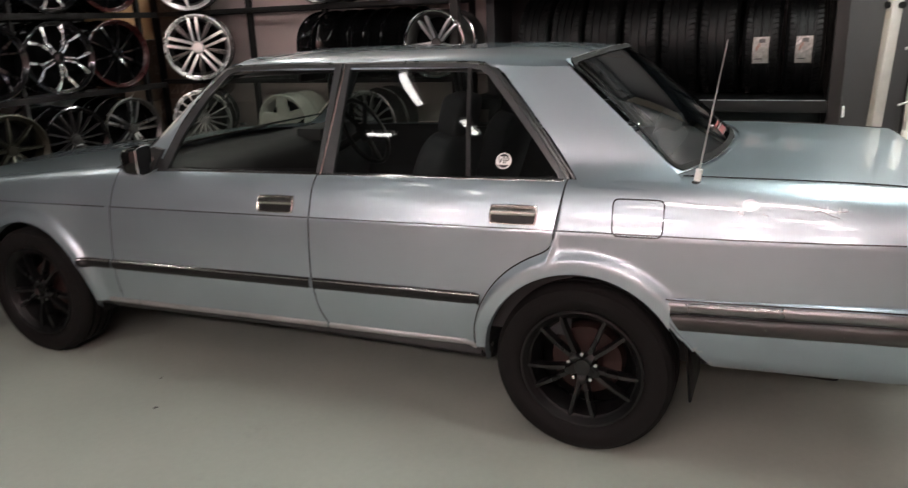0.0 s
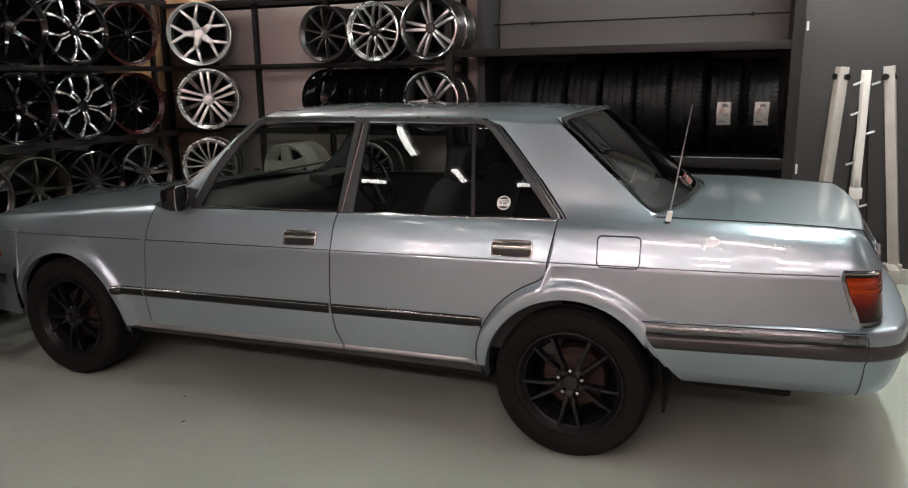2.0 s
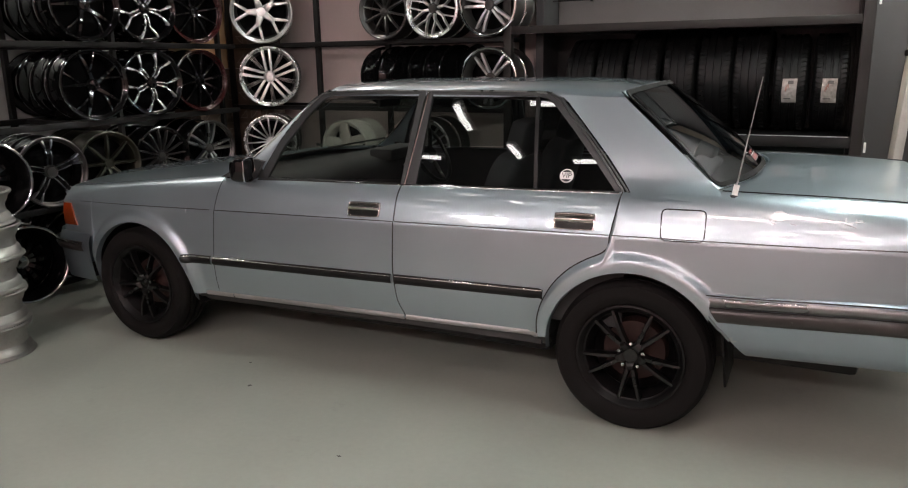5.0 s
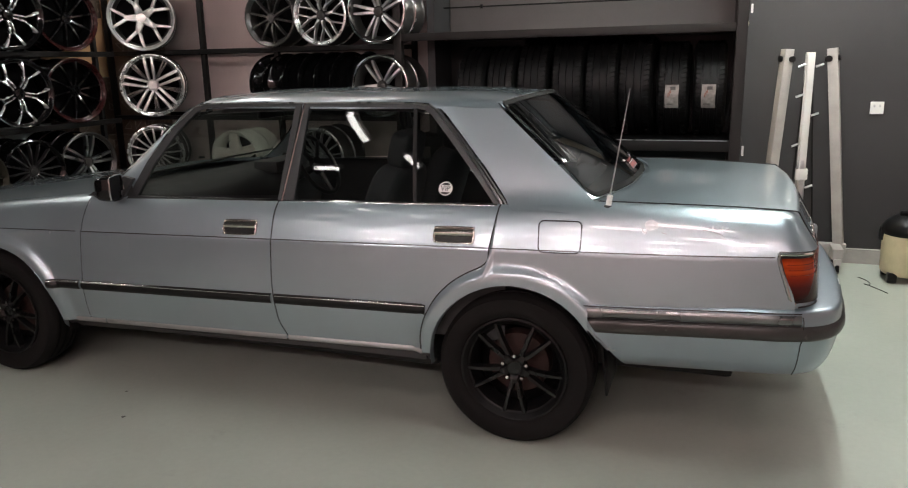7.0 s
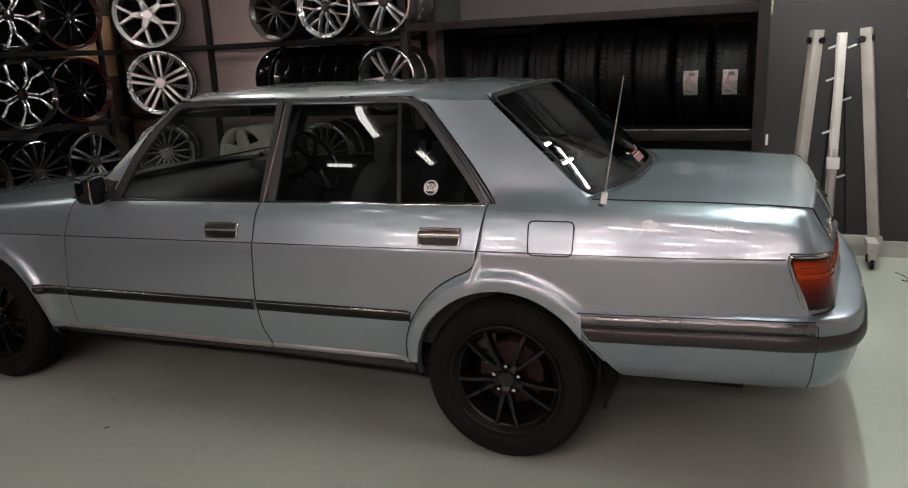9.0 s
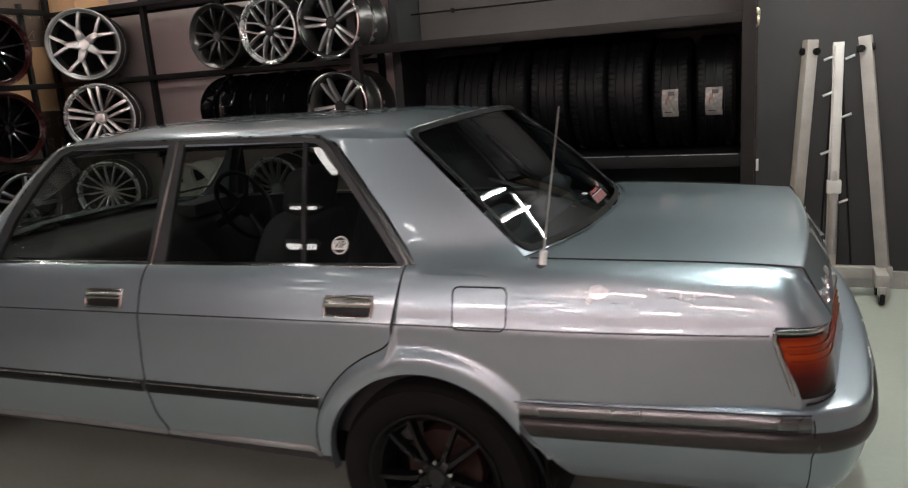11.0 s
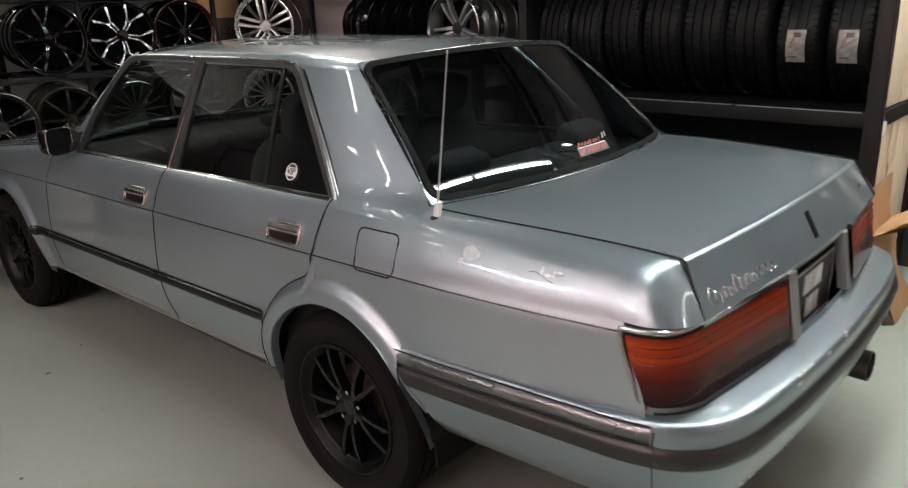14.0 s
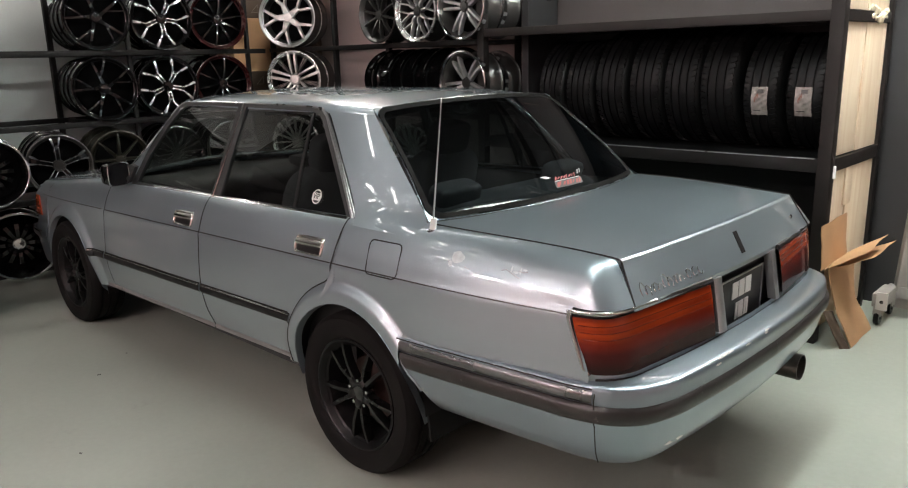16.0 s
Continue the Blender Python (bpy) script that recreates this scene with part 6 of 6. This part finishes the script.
def shop_tyre(R, r, w):
    t = thing("tyre", 0, 0, -30, "new black car tyre standing on the rack", "tyre", "tyres on the tyre rack")
    part("carcass", lathe(bmesh.new(), tyre_profile(R, r, w), 72), RUBBER, t)
    bm = bmesh.new()
    nb = 64
    for i in range(nb):
        a = 2 * math.pi * i / nb
        for s0, s1 in ((-0.86, -0.56), (0.56, 0.86)):
            m = Matrix.Rotation(a + (0.02 if s0 > 0 else 0), 4, "Z") @ Matrix.Translation((R - 0.001, 0, 0)) @ Matrix.Rotation(radians(18 if s0 > 0 else -18), 4, "X")
            box(bm, -0.004, 0.0016, -R * 0.034, R * 0.034, s0 * w / 2, s1 * w / 2, m=m)
    part("tread_relief", bm, RUBBER, t)["kind"] = "stuff"
    return t


T1, T2 = shop_tyre(0.325, 0.205, 0.215), shop_tyre(0.350, 0.215, 0.235)
random.seed(21)
TX = [(-1.02, 0), (-0.80, 0), (-0.555, 1), (-0.312, 1), (-0.068, 1), (0.172, 1), (0.415, 0), (0.652, 0)]
used = {0: False, 1: False}
for i, (x, big) in enumerate(TX):
    R = 0.350 if big else 0.325
    m = pose(x, 1.785 + R + 0.004, 1.003 + R) @ pose(0, 0, 0, 0, 90, random.uniform(-1.5, 1.5)) @ pose(0, 0, 0, 0, 0, random.uniform(0, 360))
    base = T2 if big else T1
    if used[big]:
        copy_thing(base, m)
    else:
        base.matrix_basis = m
        used[big] = True

# curved paper labels on the last two tyres
for x in (0.415, 0.652):
    t = thing("tyre_label", x, 0, 0, "silver paper label stuck on the tyre tread", "label", "labels on the tyres")
    cy, cz, R = 1.785 + 0.325 + 0.004, 1.328, 0.3295

    def lab(u, v, w0=-0.045, w1=0.045, a0=-21.0, a1=6.5, out=0.0):
        a = radians(lerp(a0, a1, v))
        e = 0.0012 * math.sin(7 * v + 3 * x)
        out = out + 0.0012 * (math.sin(23 * u + 17 * v + 9 * x) + math.sin(31 * v - 11 * u)) * (1 if out == 0 else 0)
        return (lerp(w0, w1, u) + e, cy - (R + out) * math.cos(a), cz + (R + out) * math.sin(a))
    bm = bmesh.new()
    grid(bm, lab, 16, 30, (0, 0.001, 0))
    sheet = part("paper", bm, LABEL, t)
    for w0, w1, a0, a1 in ((-0.010, 0.024, 0.5, 4.2), (-0.032, 0.010, -16.5, -15.6)):
        bm = bmesh.new()
        grid(bm, lambda u, v: lab(u, v, w0, w1, a0, a1, 0.0042), 3, 4)
        part("label_print", bm, LABELINK, t)
    bm = bmesh.new()
    for k in range(3):
        grid(bm, lambda u, v: lab(u, v, -0.026 + 0.008 * k, -0.020 + 0.008 * k, -8.0 + 2.2 * k, -3.0 + 2.2 * k, 0.0042), 2, 3)
    part("label_mark", bm, LABELRED, t)

# pull tags hung on the rack's post
for z, h in ((0.94, 0.085), (1.835, 0.075)):
    t = thing("hanging_tag", 0.885, 1.655, z, "small white tag tied to the rack's post", "tag", "tags on the rack")
    part("tag_paper", boxed(-0.007, 0.007, -0.003, 0.003, -0.03, h - 0.05, 0.002), WHITE, t)
    part("tag_string", rod(bmesh.new(), (0, 0, h - 0.05), (-0.02, 0, h + 0.02), 0.002, 5), LABELINK, t)


# ---- folded engine hoist against the charcoal wall ----
def caster(parent, x, y):
    c = part("caster", boxed(x - 0.022, x + 0.022, y - 0.03, y + 0.03, 0.06, 0.12, 0.004), HOISTGREY, parent)
    part("caster_tyre", lathe(bmesh.new(), [(0.012, -0.014), (0.040, -0.014), (0.045, 0), (0.040, 0.014), (0.012, 0.014)], 20, Matrix.Translation((x, y, 0.046)) @ Matrix.Rotation(radians(90), 4, "Y")), SATINBLACK, c)
    return c


H = thing("engine_hoist", 0, 0, 0, "folded white and grey engine hoist standing by the charcoal wall", "engine hoist")
for (x0, x1, lab) in ((1.085, 1.165, "grey folded leg"), (1.612, 1.458, "grey folded leg")):
    top, bot = Vector((x1, 2.46, 1.585)), Vector((x0, 2.42, 0.16))
    m = Matrix.Translation(bot) @ (top - bot).to_track_quat("Z", "X").to_matrix().to_4x4()
    L = (top - bot).length
    part("folding_leg", boxed(-0.034, 0.034, -0.034, 0.034, 0, L, 0.004, m=m), HOISTGREY, H, lab)
    bm = rod(bmesh.new(), m @ Vector((-0.02, -0.05, L - 0.07)), m @ Vector((-0.02, 0.05, L - 0.07)), 0.022, 12)
    rod(bm, m @ Vector((-0.05, -0.01, L - 0.07)), m @ Vector((0.05, -0.01, L - 0.07)), 0.022, 12)
    part("leg_caster", bm, SATINBLACK, H)
part("mast", boxed(1.285, 1.345, 2.40, 2.46, 0.13, 1.56, 0.004), HOISTWHITE, H, "white mast")
part("boom", boxed(1.292, 1.338, 2.345, 2.395, 0.62, 1.54, 0.004), HOISTWHITE, H, "white folded boom")
part("ram", rod(bmesh.new(), (1.315, 2.36, 0.28), (1.315, 2.37, 0.80), 0.028, 14), SATIN, H)
part("ram_collar", boxed(1.275, 1.355, 2.34, 2.40, 0.66, 0.74, 0.006), HOISTWHITE, H)
for z, x in ((1.46, 1.375), (1.46, 1.26), (1.25, 1.26), (1.12, 1.37), (0.60, 1.37), (0.90, 1.26)):
    part("bolt", rod(bmesh.new(), (x - 0.025, 2.37, z), (x + 0.025, 2.37, z + 0.02), 0.008, 8), SATIN, H)
for a, b in (((1.25, 2.41, 0.25), (1.29, 2.41, 1.42)), ((1.43, 2.41, 0.20), (1.345, 2.41, 1.30))):
    part("stay_rod", rod(bmesh.new(), a, b, 0.006, 8), RACK, H)
part("base_beam", boxed(1.02, 1.66, 2.38, 2.44, 0.12, 0.19, 0.006), HOISTGREY, H)
part("base_foot", boxed(1.55, 1.62, 2.20, 2.40, 0.11, 0.19, 0.006), HOISTGREY, H)
part("base_foot", boxed(1.00, 1.07, 2.16, 2.40, 0.11, 0.19, 0.006), HOISTGREY, H)
part("foot_plate", boxed(1.025, 1.085, 2.145, 2.157, 0.100, 0.205, 0.004), HOISTWHITE, H, "white steel end plate")
part("plate_hole", rod(bmesh.new(), (1.055, 2.143, 0.15), (1.055, 2.148, 0.15), 0.010, 12), TRIM, H)
for x, y in ((1.585, 2.22), (1.585, 2.42), (1.035, 2.18), (1.035, 2.42)):
    caster(H, x, y)

# ---- vacuum cleaner, socket, cable ----
V = thing("workshop_vacuum", 2.02, 2.20, 0, "cream drum vacuum cleaner with a black lid on the floor", "vacuum cleaner")
part("drum", lathe(bmesh.new(), [(0.001, 0.05), (0.15, 0.05), (0.165, 0.07), (0.17, 0.30), (0.165, 0.34)], 32), CREAM, V)
part("lid", lathe(bmesh.new(), [(0.172, 0.33), (0.178, 0.345), (0.178, 0.375), (0.15, 0.42), (0.10, 0.455), (0.001, 0.46)], 32), SATINBLACK, V, "black motor lid")
part("carry_handle", boxed(-0.08, 0.08, -0.015, 0.015, 0.455, 0.49, 0.01), SATINBLACK, V)
part("nozzle_port", rod(bmesh.new(), (0, -0.15, 0.24), (0, -0.20, 0.24), 0.03, 14), SATINBLACK, V)
for a in (45, 135, 225, 315):
    c = part("foot", boxed(0.15 * math.cos(radians(a)) - 0.03, 0.15 * math.cos(radians(a)) + 0.03, 0.15 * math.sin(radians(a)) - 0.03, 0.15 * math.sin(radians(a)) + 0.03, 0.005, 0.075, 0.01), SATINBLACK, V)
part("latch", boxed(-0.19, -0.165, -0.02, 0.02, 0.28, 0.37, 0.004), SATINBLACK, V)
S = thing("wall_socket", 1.80, 2.618, 1.16, "white double socket plate on the charcoal wall", "socket")
part("plate", boxed(-0.044, 0.044, -0.012, 0.0, -0.044, 0.044, 0.004), WHITE, S)
bm = bmesh.new()
for x in (-0.018, 0.018):
    box(bm, x - 0.006, x + 0.006, -0.0145, -0.012, 0.004, 0.022, 0.001)
part("switch_rocker", bm, SATIN, S)
bm = bmesh.new()
prev = None
for i in range(60):
    t = i / 59
    p = Vector((1.72 + 0.10 * t + 0.035 * math.sin(9 * t), 2.12 - 0.30 * t + 0.045 * math.cos(11 * t), 0.006))
    if prev:
        rod(bm, prev, p, 0.0026, 6)
    prev = p
tagged(finish("power_cable", bm, TRIM), "thin black cable lying loose on the floor", "cable")

# ---- torn cardboard box leaning by the tyre rack ----
def card_panel(name, parent, rows, material=CARD):
    """A bent sheet of board through rows of (near edge, far edge), 5 mm thick."""
    bm = bmesh.new()
    n = len(rows) - 1
    fs = [[spline(range(n + 1), [r[e][k] for r in rows]) if n > 1 else (lambda t, e=e, k=k: lerp(rows[0][e][k], rows[1][e][k], t)) for k in range(3)] for e in (0, 1)]

    def f(u, v, off=0.0):
        a, b = Vector([g(v * n) for g in fs[0]]), Vector([g(v * n) for g in fs[1]])
        p = a.lerp(b, u)
        return (p.x + off + 0.003 * math.sin(9 * u + 5 * v), p.y + 0.004 * math.sin(13 * v) * (1 if u < 0.1 or u > 0.9 else 0), p.z)
    lo = grid(bm, f, 8, 14)
    hi = grid(bm, lambda u, v: Vector(f(u, v)) - Vector((0.005, 0, 0.003)), 8, 14)
    for i in range(8):
        for j in (0, 14):
            bm.faces.new((lo[i][j], lo[i + 1][j], hi[i + 1][j], hi[i][j]))
    for j in range(14):
        for i in (0, 8):
            bm.faces.new((lo[i][j], lo[i][j + 1], hi[i][j + 1], hi[i][j]))
    return part(name, bm, material, parent)


CB = thing("cardboard_box", 0, 0, 0, "torn flattened brown cardboard box leaning on the rack's wooden end", "cardboard box")
card_panel("lower_panel", CB, [((1.040, 1.706, 0.003), (1.030, 2.095, 0.003)), ((0.995, 1.685, 0.115), (0.990, 2.045, 0.115)), ((0.955, 1.660, 0.22), (0.955, 1.995, 0.22)), ((0.925, 1.665, 0.33), (0.930, 2.02, 0.32)), ((0.903, 1.670, 0.435), (0.915, 2.04, 0.42))])
card_panel("back_panel", CB, [((0.897, 1.560, 0.44), (0.906, 1.93, 0.46)), ((0.893, 1.550, 0.56), (0.900, 1.915, 0.58)), ((0.890, 1.540, 0.680), (0.893, 1.90, 0.695))])
card_panel("flap", CB, [((0.899, 1.60, 0.437), (0.913, 1.93, 0.468)), ((1.060, 1.72, 0.528), (1.120, 1.84, 0.615))])
card_panel("torn_flap", CB, [((0.93, 1.68, 0.435), (0.93, 1.98, 0.45)), ((1.095, 1.74, 0.505), (1.150, 1.88, 0.580))])
card_panel("side_strip", CB, [((1.000, 1.655, 0.003), (1.036, 1.690, 0.003)), ((0.955, 1.625, 0.11), (0.99, 1.660, 0.11)), ((0.915, 1.61, 0.21), (0.945, 1.64, 0.21))], DARKCARD)

# ---- small marks on the floor ----
random.seed(31)
for x, y, r in ((-1.757, -1.129, 0.016), (-0.98, -1.52, 0.010), (-1.95, -0.90, 0.009), (-0.2, -1.75, 0.008)):
    bm = bmesh.new()
    n = 9
    bm.faces.new([bm.verts.new((x + r * random.uniform(0.4, 1.3) * math.cos(2 * math.pi * i / n), y + r * random.uniform(0.3, 0.9) * math.sin(2 * math.pi * i / n), 0.002)) for i in range(n)])
    tagged(finish("floor_chip", bm, DRUMMAT), "small dark chip in the epoxy floor", "floor mark", "chips in the floor")
